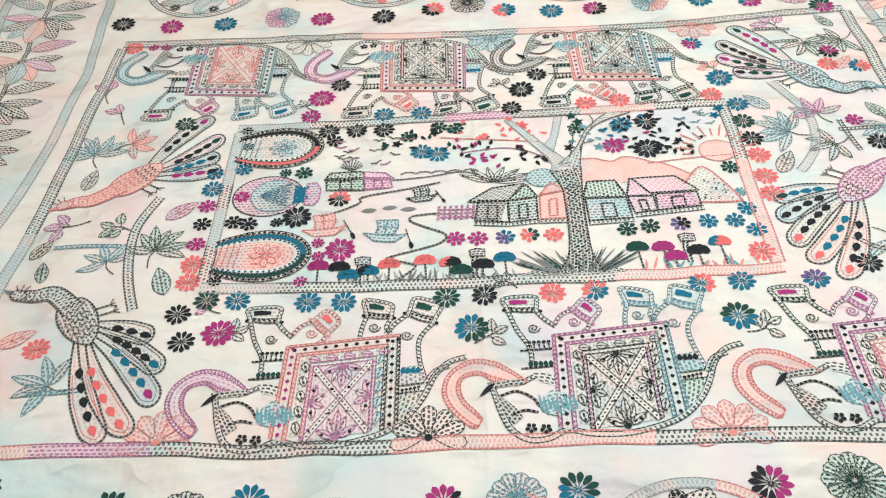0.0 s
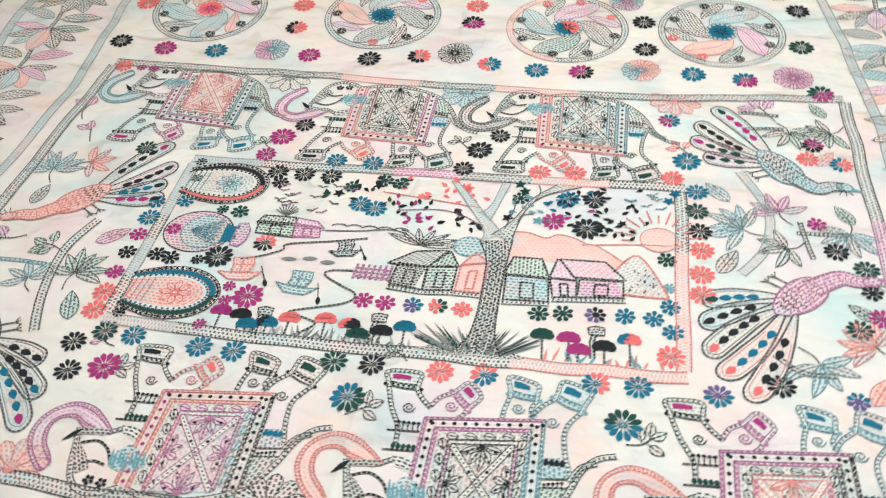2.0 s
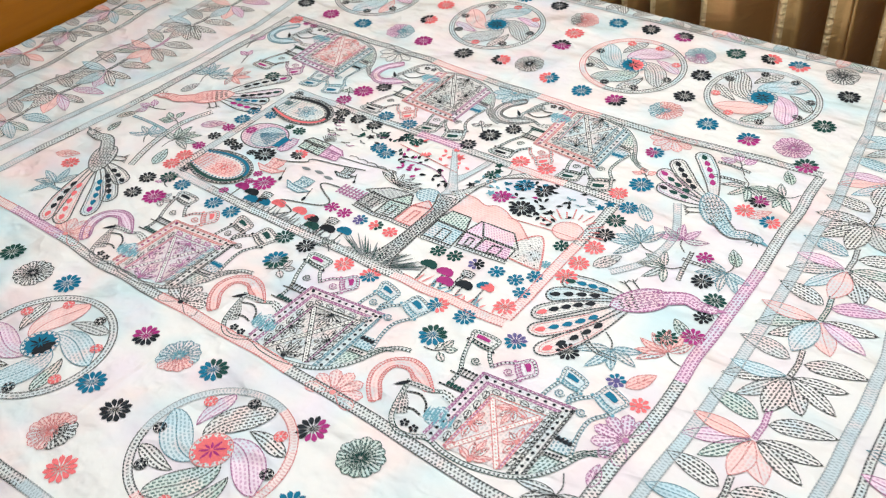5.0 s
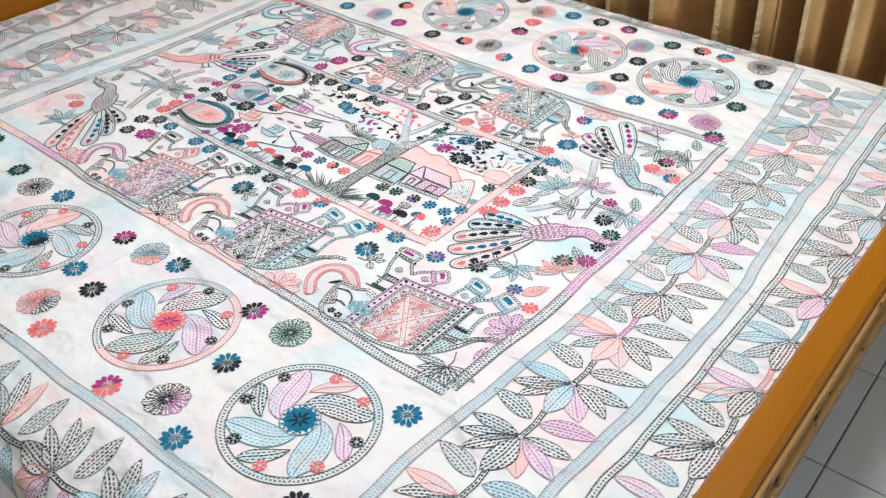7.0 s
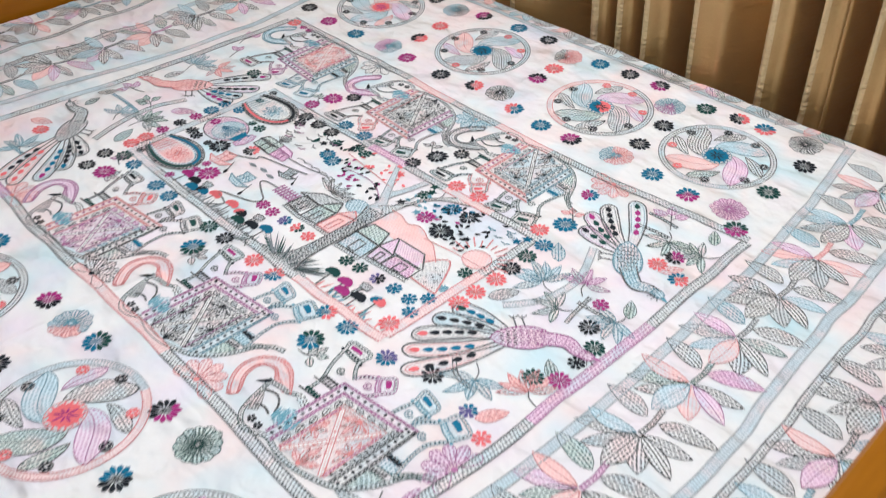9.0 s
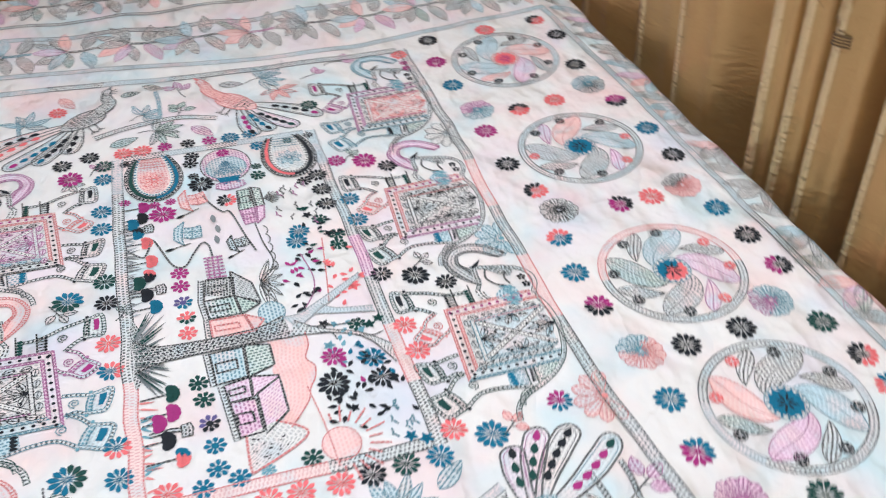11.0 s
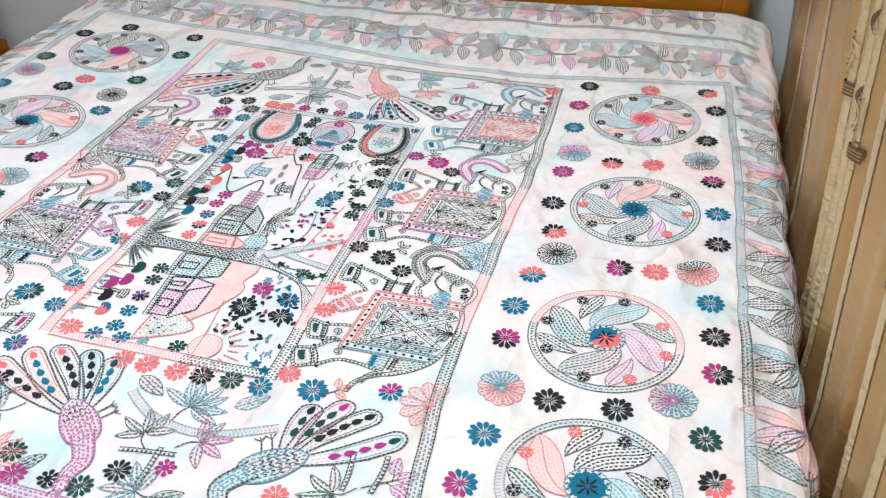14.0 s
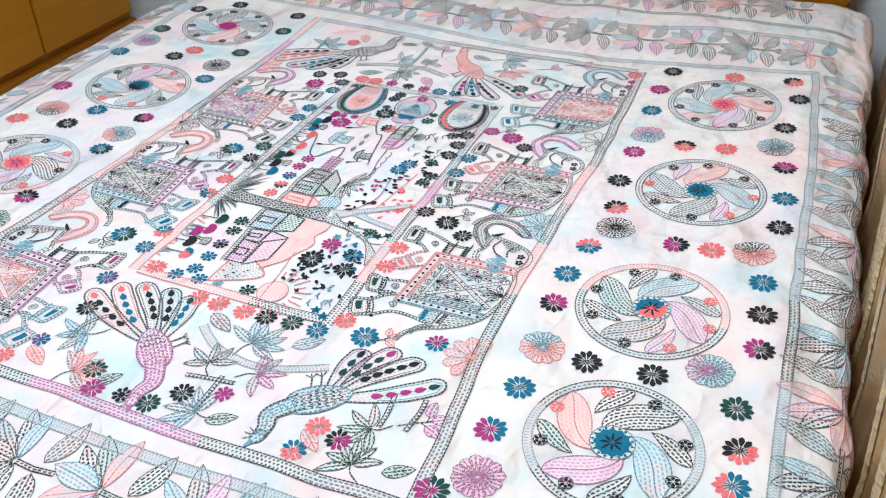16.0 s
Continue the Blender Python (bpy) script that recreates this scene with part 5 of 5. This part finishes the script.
for name, key, l, r in (("limb", "s", cx(0.119, 0.032, 0.119, 0.056, 0.090, 0.106, 0.054, 0.164), cx(0.150, 0.048, 0.127, 0.078, 0.108, 0.104, 0.064, 0.164)),
                        ("limb", "s", cx(0.108, 0.092, 0.124, 0.112, 0.135, 0.165), cx(0.126, 0.076, 0.135, 0.110, 0.148, 0.165)),
                        ("limb", "r", cx(0.132, 0.046, 0.160, 0.080, 0.185, 0.132, 0.221, 0.170), cx(0.163, 0.034, 0.174, 0.094, 0.200, 0.139, 0.258, 0.167))):
    m = Motif()
    m.strip(smooth_path(l), smooth_path(r), key, 2)
    m.line(smooth_path(l), 0.0020, INK[key], layer=3)
    m.line(smooth_path(r), 0.0020, INK[key], layer=3)
    m.done(name, tree)
for pts, key in ((cx(0.108, 0.104, 0.060, 0.112, 0.020, 0.118, -0.050, 0.128), "C"), (cx(0.118, 0.062, 0.080, 0.086, 0.040, 0.094, -0.020, 0.086), "V"), (cx(0.150, 0.060, 0.160, 0.110, 0.156, 0.140), "G"), (cx(0.168, 0.070, 0.172, 0.092, 0.190, 0.098), "G"), (cx(0.190, 0.130, 0.196, 0.150, 0.192, 0.166), "G")):
    m = Motif()
    m.line(smooth_path(pts), 0.0022, key)
    m.done("twig", tree)

m = Motif()
for i in range(46):
    x = 0.072 + 0.134 * RNG.random()
    lean = (x - 0.138) * 0.9 + RNG.uniform(-0.012, 0.012)
    m.drop(complex(x * 0.5 + 0.071, -0.182), complex(x + lean * 0.45, -0.182 + RNG.uniform(0.022, 0.05)), 0.0034, "G" if i % 3 else "N", 2, 0.35)
m.strip(cx(0.056, -0.182, 0.085, -0.170, 0.14, -0.160, 0.175, -0.164, 0.204, -0.182), cx(0.075, -0.184, 0.105, -0.186, 0.14, -0.186, 0.175, -0.186, 0.200, -0.184), "d", 1)
tagged(m.done("grass_motif", label="dark stitched grass tuft at the tree foot"), kind="stuff")
m = Motif()
for i in range(60):
    x = -0.215 + 0.27 * RNG.random() if i < 40 else 0.210 + 0.175 * RNG.random()
    m.drop(complex(x, -0.182), complex(x + RNG.uniform(-0.012, 0.012), -0.182 + RNG.uniform(0.010, 0.026)), 0.0040, "Y" if i < 20 else ("G" if i < 40 else ("C" if i % 2 else "B")), 1, 0.3)
tagged(m.done("grass_motif", label="thin pale stitched grass blades"), kind="stuff")

for x, y, c in ((-0.222, -0.146, "M"), (-0.192, -0.150, "K"), (-0.178, -0.166, "T"), (-0.151, -0.160, "TK"), (-0.122, -0.148, "R"), (-0.072, -0.144, "R"), (-0.037, -0.150, "KR"), (-0.022, -0.166, "N"), (0.009, -0.157, "K"), (0.039, -0.146, "T"),
                (0.223, -0.139, "N"), (0.258, -0.141, "M"), (0.272, -0.160, "M"), (0.304, -0.151, "K"), (0.336, -0.136, "RT")):
    m = Motif(complex(x, y))
    m.line(dense([0j, complex(RNG.uniform(-0.003, 0.003), -0.180 - y)], 0.01), 0.003, "G", layer=1)
    for i in range(6):
        a = radians(i * 36)
        m.disc(complex(math.cos(a) * 0.0094, math.sin(a) * 0.0068 - 0.001), 0.0068, 0.0064, c[i * len(c) // 6], 2, n=6)
    m.disc(0j, 0.0105, 0.0070, c[0], 2, n=6)
    m.done("round_bush_motif", label="small round stitched flower head on a stem")
for x, y in ((-0.161, -0.139), (0.000, -0.133), (0.292, -0.124)):
    m = Motif(complex(x, y))
    m.band(cx(0, 0, -0.004, -0.020, -0.002, -0.048), 0.006, "d")
    m.strip(cx(-0.010, 0.004, 0.0, 0.007, 0.012, 0.005), cx(-0.008, -0.008, 0.002, -0.007, 0.012, -0.008), "d", 2)
    m.line(cx(-0.010, 0.004, 0.0, 0.007, 0.012, 0.005, 0.012, -0.008, -0.008, -0.008), 0.0024, "K", True, 3)
    m.done("post_motif", label="short dark checkered post in the grass")


def star(x, y, r, key):
    m = Motif(complex(x, y), RNG.uniform(0, 72))
    for i in range(5):
        e = complex(math.cos(i * 1.2566), math.sin(i * 1.2566))
        m.drop(-e * r * 0.1, e * r, r * 0.62, key, 1, 0.32)
    m.done("star")


for x, y, r, key in ((0.400, 0.166, 0.011, "T"), (0.390, 0.148, 0.010, "T"), (0.172, 0.150, 0.010, "N"), (0.152, 0.086, 0.010, "K"), (0.163, 0.166, 0.010, "N"), (0.198, 0.084, 0.010, "B"), (0.322, 0.090, 0.008, "K"), (0.082, 0.148, 0.012, "R"), (-0.060, 0.142, 0.010, "K"), (-0.120, 0.118, 0.010, "K")):
    star(x, y, r, key)

m = Motif()
m.line(smooth_path(cx(-0.124, 0.030, -0.07, 0.034, -0.02, 0.042, 0.008, 0.033)), 0.0024, "G")
m.line(smooth_path(cx(-0.050, 0.020, -0.097, 0.009, -0.167, -0.005, -0.172, -0.018, -0.200, -0.034, -0.228, -0.044)), 0.0034, "G")
m.line(smooth_path(cx(-0.055, -0.049, -0.088, -0.052, -0.095, -0.062, -0.070, -0.078, -0.043, -0.094, -0.055, -0.113, -0.126, -0.136, -0.100, -0.146, -0.085, -0.156, -0.111, -0.179)), 0.0034, "G")
for i in range(5):
    m.line(m.arc(complex(-0.10 + i * 0.024, 0.040), 0.012, 10, 170, 8, 0.007), 0.0020, "G")
m.done("river_motif", label="thin stitched winding path lines")
m = Motif()
for i in range(7):
    m.line(cx(-0.054 + i * 0.0085, -0.064, -0.052 + i * 0.0085, -0.034), 0.0040, "V")
for y in (-0.042, -0.050, -0.058):
    m.line(cx(-0.055, y, 0.000, y - 0.002), 0.003, "V")
m.done("fence_motif", label="mauve stitched fence")

for x, y, key, size, turn in ((-0.078, -0.004, "K", 0.85, 8), (-0.128, -0.080, "B", 1.12, -6), (-0.220, -0.062, "C", 1.15, 5)):
    fillkey = {"K": "d", "B": "b", "C": "c"}[key]
    m = Motif(complex(x, y), turn, size)
    m.strip(cx(-0.030, -0.006, -0.016, -0.008, 0.000, -0.009, 0.016, -0.008, 0.028, -0.004), cx(-0.022, -0.014, -0.014, -0.020, 0.000, -0.022, 0.013, -0.020, 0.022, -0.013), fillkey, 1)
    m.line(cx(-0.030, -0.006, -0.016, -0.008, 0.016, -0.008, 0.028, -0.004, 0.013, -0.020, -0.014, -0.020, -0.030, -0.006), 0.0026, key)
    m.strip(cx(-0.016, 0.018, -0.012, 0.006, -0.014, -0.006), cx(0.012, 0.020, 0.014, 0.006, 0.010, -0.006), fillkey, 1)
    m.line(cx(-0.016, 0.018, 0.012, 0.020, 0.014, 0.006, 0.010, -0.006), 0.0026, key)
    m.line(cx(-0.016, 0.018, -0.012, 0.006, -0.014, -0.006), 0.0026, key)
    m.line(cx(-0.014, 0.006, 0.014, 0.006), 0.0020, key)
    m.line(cx(-0.002, -0.010, -0.002, 0.020), 0.0022, key)
    m.line(cx(0.024, 0.004, 0.034, -0.022), 0.0018, "K")
    m.drop(0.032 - 0.016j, 0.037 - 0.032j, 0.006, "K", 2)
    m.done("boat_motif", label="small stitched boat with a square sail")

for x, y in ((-0.126, -0.032), (-0.098, -0.037), (-0.157, -0.036)):
    m = Motif(complex(x, y))
    m.drop(-0.012 + 0j, 0.012 + 0.001j, 0.009, "G", 1, 0.5)
    m.done("islet_motif", label="dark stitched islet")

for i in range(23):
    x, y = (-0.215 + 0.12 * RNG.random(), 0.068 + 0.066 * RNG.random()) if i < 16 else (0.31 + 0.09 * RNG.random(), 0.125 + 0.035 * RNG.random())
    m = Motif(complex(x, y), RNG.uniform(-25, 25))
    m.line(cx(-0.009, 0.003, -0.002, 0.001, 0, -0.002, 0.002, 0.001, 0.009, 0.003), 0.0026, ("G" if i % 3 else "V") if i < 16 else "B")
    m.done("fleck")
m = Motif()
for i in range(9):
    a = radians(40 * i + 10)
    m.line([complex(-0.190, 0.056), complex(-0.190, 0.066) + 0.018 * complex(math.cos(a), abs(math.sin(a)))], 0.0018, "G")
m.line(cx(-0.190, 0.044, -0.190, 0.064), 0.002, "G")
m.done("palm_motif", label="small stitched palm")


# leaf clusters hanging from the tree
def cluster(x, y, colours, n, spread=0.025):
    for i in range(n - 1):
        m = Motif(complex(x, y))
        a = RNG.uniform(0, 2 * math.pi)
        p = complex(RNG.uniform(-spread, spread) * 1.5, RNG.uniform(-spread, spread))
        e = complex(math.cos(a), math.sin(a))
        m.drop(p, p + e * 0.0135, 0.0066, colours[i % len(colours)], 1 + i % 2)
        m.done("small_leaf")


for x, y, c, k in ((-0.105, 0.136, "N", 8), (-0.082, 0.132, "K", 7), (-0.040, 0.140, "N", 6), (-0.030, 0.108, "K", 7), (0.000, 0.106, "K", 6), (0.020, 0.150, "R", 9), (0.060, 0.146, "R", 7), (0.090, 0.136, "R", 5), (0.013, 0.090, "M", 8), (0.039, 0.079, "M", 7),
                   (0.070, 0.077, "K", 9), (0.088, 0.066, "K", 6), (0.279, 0.149, "K", 8), (0.305, 0.142, "K", 8), (0.316, 0.105, "K", 7), (0.262, 0.117, "K", 7), (0.274, 0.080, "K", 8), (0.308, 0.076, "K", 8), (0.236, 0.136, "T", 9), (0.205, 0.116, "B", 8), (0.190, 0.104, "B", 7), (0.250, 0.095, "M", 5)):
    cluster(x, y, c, k)
# dry fronds beside the huts
m = Motif()
for i in range(7):
    a = radians(150 - i * 26)
    m.leaf(complex(0.030, 0.014), complex(0.030, 0.014) + 0.06 * complex(math.cos(a), 0.5 * math.sin(a) + 0.1), 0.011, "k")
m.disc(0.104 + 0.018j, 0.024, 0.020, "b", 1, 0, "B")
m.done("frond_motif", label="grey stitched fronds over the hut roofs")

flowers([(-0.371, 0.172, "t", "K"), (-0.363, 0.130, "t", "N"), (-0.361, 0.072, "s", "T"), (-0.293, 0.060, "t", "N"), (-0.264, 0.058, "s", "N"), (-0.234, 0.160, "m", "K"), (-0.188, 0.158, "m", "K"), (-0.143, 0.157, "m", "K"), (-0.222, 0.134, "s", "K"), (-0.053, 0.155, "s", "N"),
         (-0.026, 0.150, "s", "N"), (-0.102, 0.136, "s", "N"), (-0.080, 0.096, "m", "T"), (-0.054, 0.087, "m", "T"), (0.221, 0.085, "m", "M"), (0.241, 0.138, "m", "T"), (0.271, 0.074, "l", "K"), (0.279, 0.140, "m", "K"), (0.167, 0.133, "s", "N")])
flowers([(-0.029, -0.103, "s", "M"), (0.003, -0.105, "s", "M"), (0.042, -0.105, "s", "PT"), (0.077, -0.103, "s", "RN"), (0.111, -0.105, "s", "R"), (0.215, -0.102, "s", "N"), (0.247, -0.098, "s", "N"), (0.291, -0.096, "s", "KP"),
         (0.330, -0.094, "s", "T"), (0.367, -0.095, "s", "T"), (0.389, -0.071, "s", "T"), (0.392, -0.116, "s", "T"), (0.388, -0.036, "t", "B"), (0.386, 0.020, "s", "N"), (0.388, -0.158, "m", "R")])
flowers([(-0.203, -0.006, "m", "RK"), (-0.264, -0.043, "l", "K"), (-0.293, -0.053, "t", "K"), (-0.335, -0.054, "s", "K"), (-0.358, -0.049, "s", "K"), (-0.227, -0.099, "t", "M"), (-0.224, -0.126, "t", "M"), (-0.244, -0.174, "t", "M"), (-0.194, -0.115, "l", "M"), (-0.365, -0.168, "t", "K")])


# ---- curtains ----
def curtain(x0, x1, y, crests_at, depth, seed, label):
    """A pleated hanging panel: each pleat rises sharply to a rounded, puckered edge and falls away slowly behind it."""
    rng = random.Random(seed)
    nx, nz = max(60, int((x1 - x0) * 230)), 330
    ph = [rng.uniform(0, 6.28) for _ in range(4)]
    edge_at = 0.24
    ends = [2 * crests_at[0] - crests_at[1]] + list(crests_at) + [2 * crests_at[-1] - crests_at[-2]]
    turns = [n - 1 + edge_at for n in range(len(ends))]
    folds = len(crests_at)

    def sway(z):
        return 0.004 * math.sin(2 * z + ph[1])

    def surface(u, z, lift=0.0):
        x = x0 + (x1 - x0) * u
        q = float(np.interp(x - sway(z), ends, turns))
        p = q - math.floor(q)
        ridge = math.sin(math.pi / 2 * p / edge_at) ** 1.3 if p < edge_at else math.cos(math.pi / 2 * (p - edge_at) / (1 - edge_at)) ** 1.25
        ridge += 0.16 * math.exp(-((p - 0.62) / 0.10) ** 2)
        d = depth * (0.86 + 0.16 * math.sin(2.6 * q + ph[2]))
        near = math.exp(-((p - edge_at) / 0.17) ** 2)
        pucker = 0.0003 * near * math.sin(300 * z + 3 * math.sin(31 * z + ph[3]) + 40 * x)
        lean = -0.08 * min(0.6, max(0.0, z - 0.52))
        return (x, y + d * (1 - ridge) + lean + pucker + 0.004 * math.sin(2.3 * z + 5 * q) - lift, z)

    def crest(n, z):
        """Where the n-th pleat edge runs at height z."""
        return (crests_at[n] + sway(z) - x0) / (x1 - x0)

    verts = [surface(i / nx, 0.015 + 2.43 * j / nz) for j in range(nz + 1) for i in range(nx + 1)]
    faces = [(j * (nx + 1) + i, j * (nx + 1) + i + 1, (j + 1) * (nx + 1) + i + 1, (j + 1) * (nx + 1) + i) for j in range(nz) for i in range(nx)]
    thing = tagged(new("curtain"), label, "curtain", "curtains along the wall")
    cloth = mesh_object("panel", verts, faces, [CURTAIN], thing, smooth=True)
    s = cloth.modifiers.new("thickness", "SOLIDIFY")
    s.thickness = 0.003
    crests = [n for n in range(folds) if 0.03 < crest(n, 0.8) < 0.97]
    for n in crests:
        # puckered raised pleat edge; its paler gold puts the satin highlight into the colour
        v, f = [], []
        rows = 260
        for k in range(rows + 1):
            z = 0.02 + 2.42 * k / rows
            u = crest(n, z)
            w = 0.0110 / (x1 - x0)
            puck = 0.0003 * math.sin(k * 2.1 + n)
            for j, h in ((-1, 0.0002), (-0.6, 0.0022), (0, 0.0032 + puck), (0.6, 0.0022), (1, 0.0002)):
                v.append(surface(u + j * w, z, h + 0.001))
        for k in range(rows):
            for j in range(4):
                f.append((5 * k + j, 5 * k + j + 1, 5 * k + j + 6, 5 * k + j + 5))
        mesh_object("pleat_edge", v, f, [CURTAIN_EDGE], thing, "puckered pleat edge with its highlight painted in pale gold", smooth=True)
        if n % 2 == 0:
            continue
        # woven band and an embroidered rosette over it
        z = 0.85 + 0.012 * ((n * 5) % 3)
        u0 = crest(n, z)
        v = []
        for k in range(13):
            for zz in (z, z + 0.020):
                v.append(surface(u0 + (-0.026 + 0.050 * k / 12) / (x1 - x0), zz, 0.0075))
        f = [(2 * k, 2 * k + 2, 2 * k + 3, 2 * k + 1) for k in range(12)]
        band = mesh_object("band", v, f, [CURTAIN_BAND], thing, "brown woven band", smooth=True)
        for h in (0.005, 0.010, 0.015):
            v = []
            for k in range(13):
                for zz in (z + h - 0.0008, z + h + 0.0008):
                    v.append(surface(u0 + (-0.025 + 0.048 * k / 12) / (x1 - x0), zz, 0.0085))
            mesh_object("thread", v, f, [CURTAIN], band, smooth=True)
        v, f = [], []
        for k in range(45):
            t = k / 44
            a = t * 7 * math.pi
            r = 0.022 * (1 - 0.85 * t) * (1 + 0.10 * math.sin(5 * a))
            for w in (0.0, 0.0028):
                v.append(surface(u0 - 0.008 / (x1 - x0) + (r + w) * math.cos(a) / (x1 - x0), z + 0.060 + 1.3 * (r + w) * math.sin(a), 0.0085))
        f = [(2 * k, 2 * k + 2, 2 * k + 3, 2 * k + 1) for k in range(44)]
        mesh_object("rosette", v, f, [CURTAIN_EDGE], thing, "raised embroidered rosette", smooth=True)
        # curling stem on the broad face of the pleat
        v = []
        for k in range(25):
            t = k / 24
            for w in (-0.0018, 0.0018):
                v.append(surface(u0 - (0.055 + 0.016 * math.sin(9 * t) + w) / (x1 - x0), z + 0.03 + 0.15 * t + w, 0.006))
        f = [(2 * k, 2 * k + 2, 2 * k + 3, 2 * k + 1) for k in range(24)]
        mesh_object("stem", v, f, [CURTAIN_BAND], thing, "embroidered curling stem", smooth=True)
    return thing


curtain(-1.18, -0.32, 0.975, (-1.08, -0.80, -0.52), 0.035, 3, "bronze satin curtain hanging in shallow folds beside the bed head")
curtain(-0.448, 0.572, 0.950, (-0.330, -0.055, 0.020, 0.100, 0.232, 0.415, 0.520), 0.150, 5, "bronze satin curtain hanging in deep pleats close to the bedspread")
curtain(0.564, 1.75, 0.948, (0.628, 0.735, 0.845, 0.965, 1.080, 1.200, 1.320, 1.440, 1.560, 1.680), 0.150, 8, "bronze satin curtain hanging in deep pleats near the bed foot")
rod = tagged(new("curtain_rod"), "dark metal curtain rod on the wall above the curtains", "curtain rod")
bm = bmesh.new()
bmesh.ops.create_cone(bm, cap_ends=True, segments=16, radius1=0.014, radius2=0.014, depth=3.1, matrix=pose(0.3, 1.04, 2.46, 0, 90, 0))
part("pole", bm, CURTAIN_BAND, rod, smooth=True)
for x in (-1.2, 1.8):
    bm = bmesh.new()
    box(bm, x - 0.012, x + 0.012, 1.02, 1.359, 2.44, 2.475, 0.004)
    part("bracket", bm, CURTAIN_BAND, rod)

# ---- wardrobe ----
WX0, WX1, WY = -1.42, 0.04, -1.76
wardrobe = tagged(new("wardrobe"), "honey teak wardrobe on a stepped plinth across from the bed", "wardrobe")
bm = bmesh.new()
box(bm, WX0, WX1, Y0 + 0.01, WY, 0.14, 2.05, 0.006)
part("body", bm, WOOD_X, wardrobe)
bm = bmesh.new()
box(bm, WX0 - 0.02, WX1 + 0.02, Y0 + 0.01, WY + 0.045, 0.0, 0.10, 0.008)
box(bm, WX0 - 0.01, WX1 + 0.01, Y0 + 0.01, WY + 0.028, 0.10, 0.139, 0.010, 3)
part("plinth", bm, WOOD, wardrobe, "darker stepped plinth")
for i in range(3):
    w = (WX1 - WX0) / 3
    bm = bmesh.new()
    box(bm, WX0 + w * i + 0.006, WX0 + w * (i + 1) - 0.006, WY + 0.001, WY + 0.022, 0.17, 2.02, 0.005)
    door = part("door", bm, WOOD_X, wardrobe)
    bm = bmesh.new()
    box(bm, WX0 + w * (i + 0.85) - 0.008, WX0 + w * (i + 0.85) + 0.008, WY + 0.022, WY + 0.046, 0.98, 1.12, 0.005)
    part("handle", bm, CURTAIN_BAND, door, "dark metal handle")

# ---- floor tiles ----
TS = 0.327
bm = bmesh.new()
box(bm, -TS / 2 + 0.002, TS / 2 - 0.002, -TS / 2 + 0.002, TS / 2 - 0.002, -0.004, 0.0, 0.0012, 1)
first = part("tile", bm, TILE, floor)
tiles = [(1.085 + TS * (i + 0.5), 0.250 + TS * (j + 0.5)) for i in range(-8, 6) for j in range(-8, 4)]
tiles = [(x, y) for x, y in tiles if X0 + TS / 2 < x < X1 - TS / 2 + 0.01 and Y0 + TS / 2 - 0.01 < y < Y1 - TS / 2]
first.location = (*tiles[0], 0)
for x, y in tiles[1:]:
    ob = new("tile", first.data)
    ob.parent = floor
    ob.location = (x, y, 0)
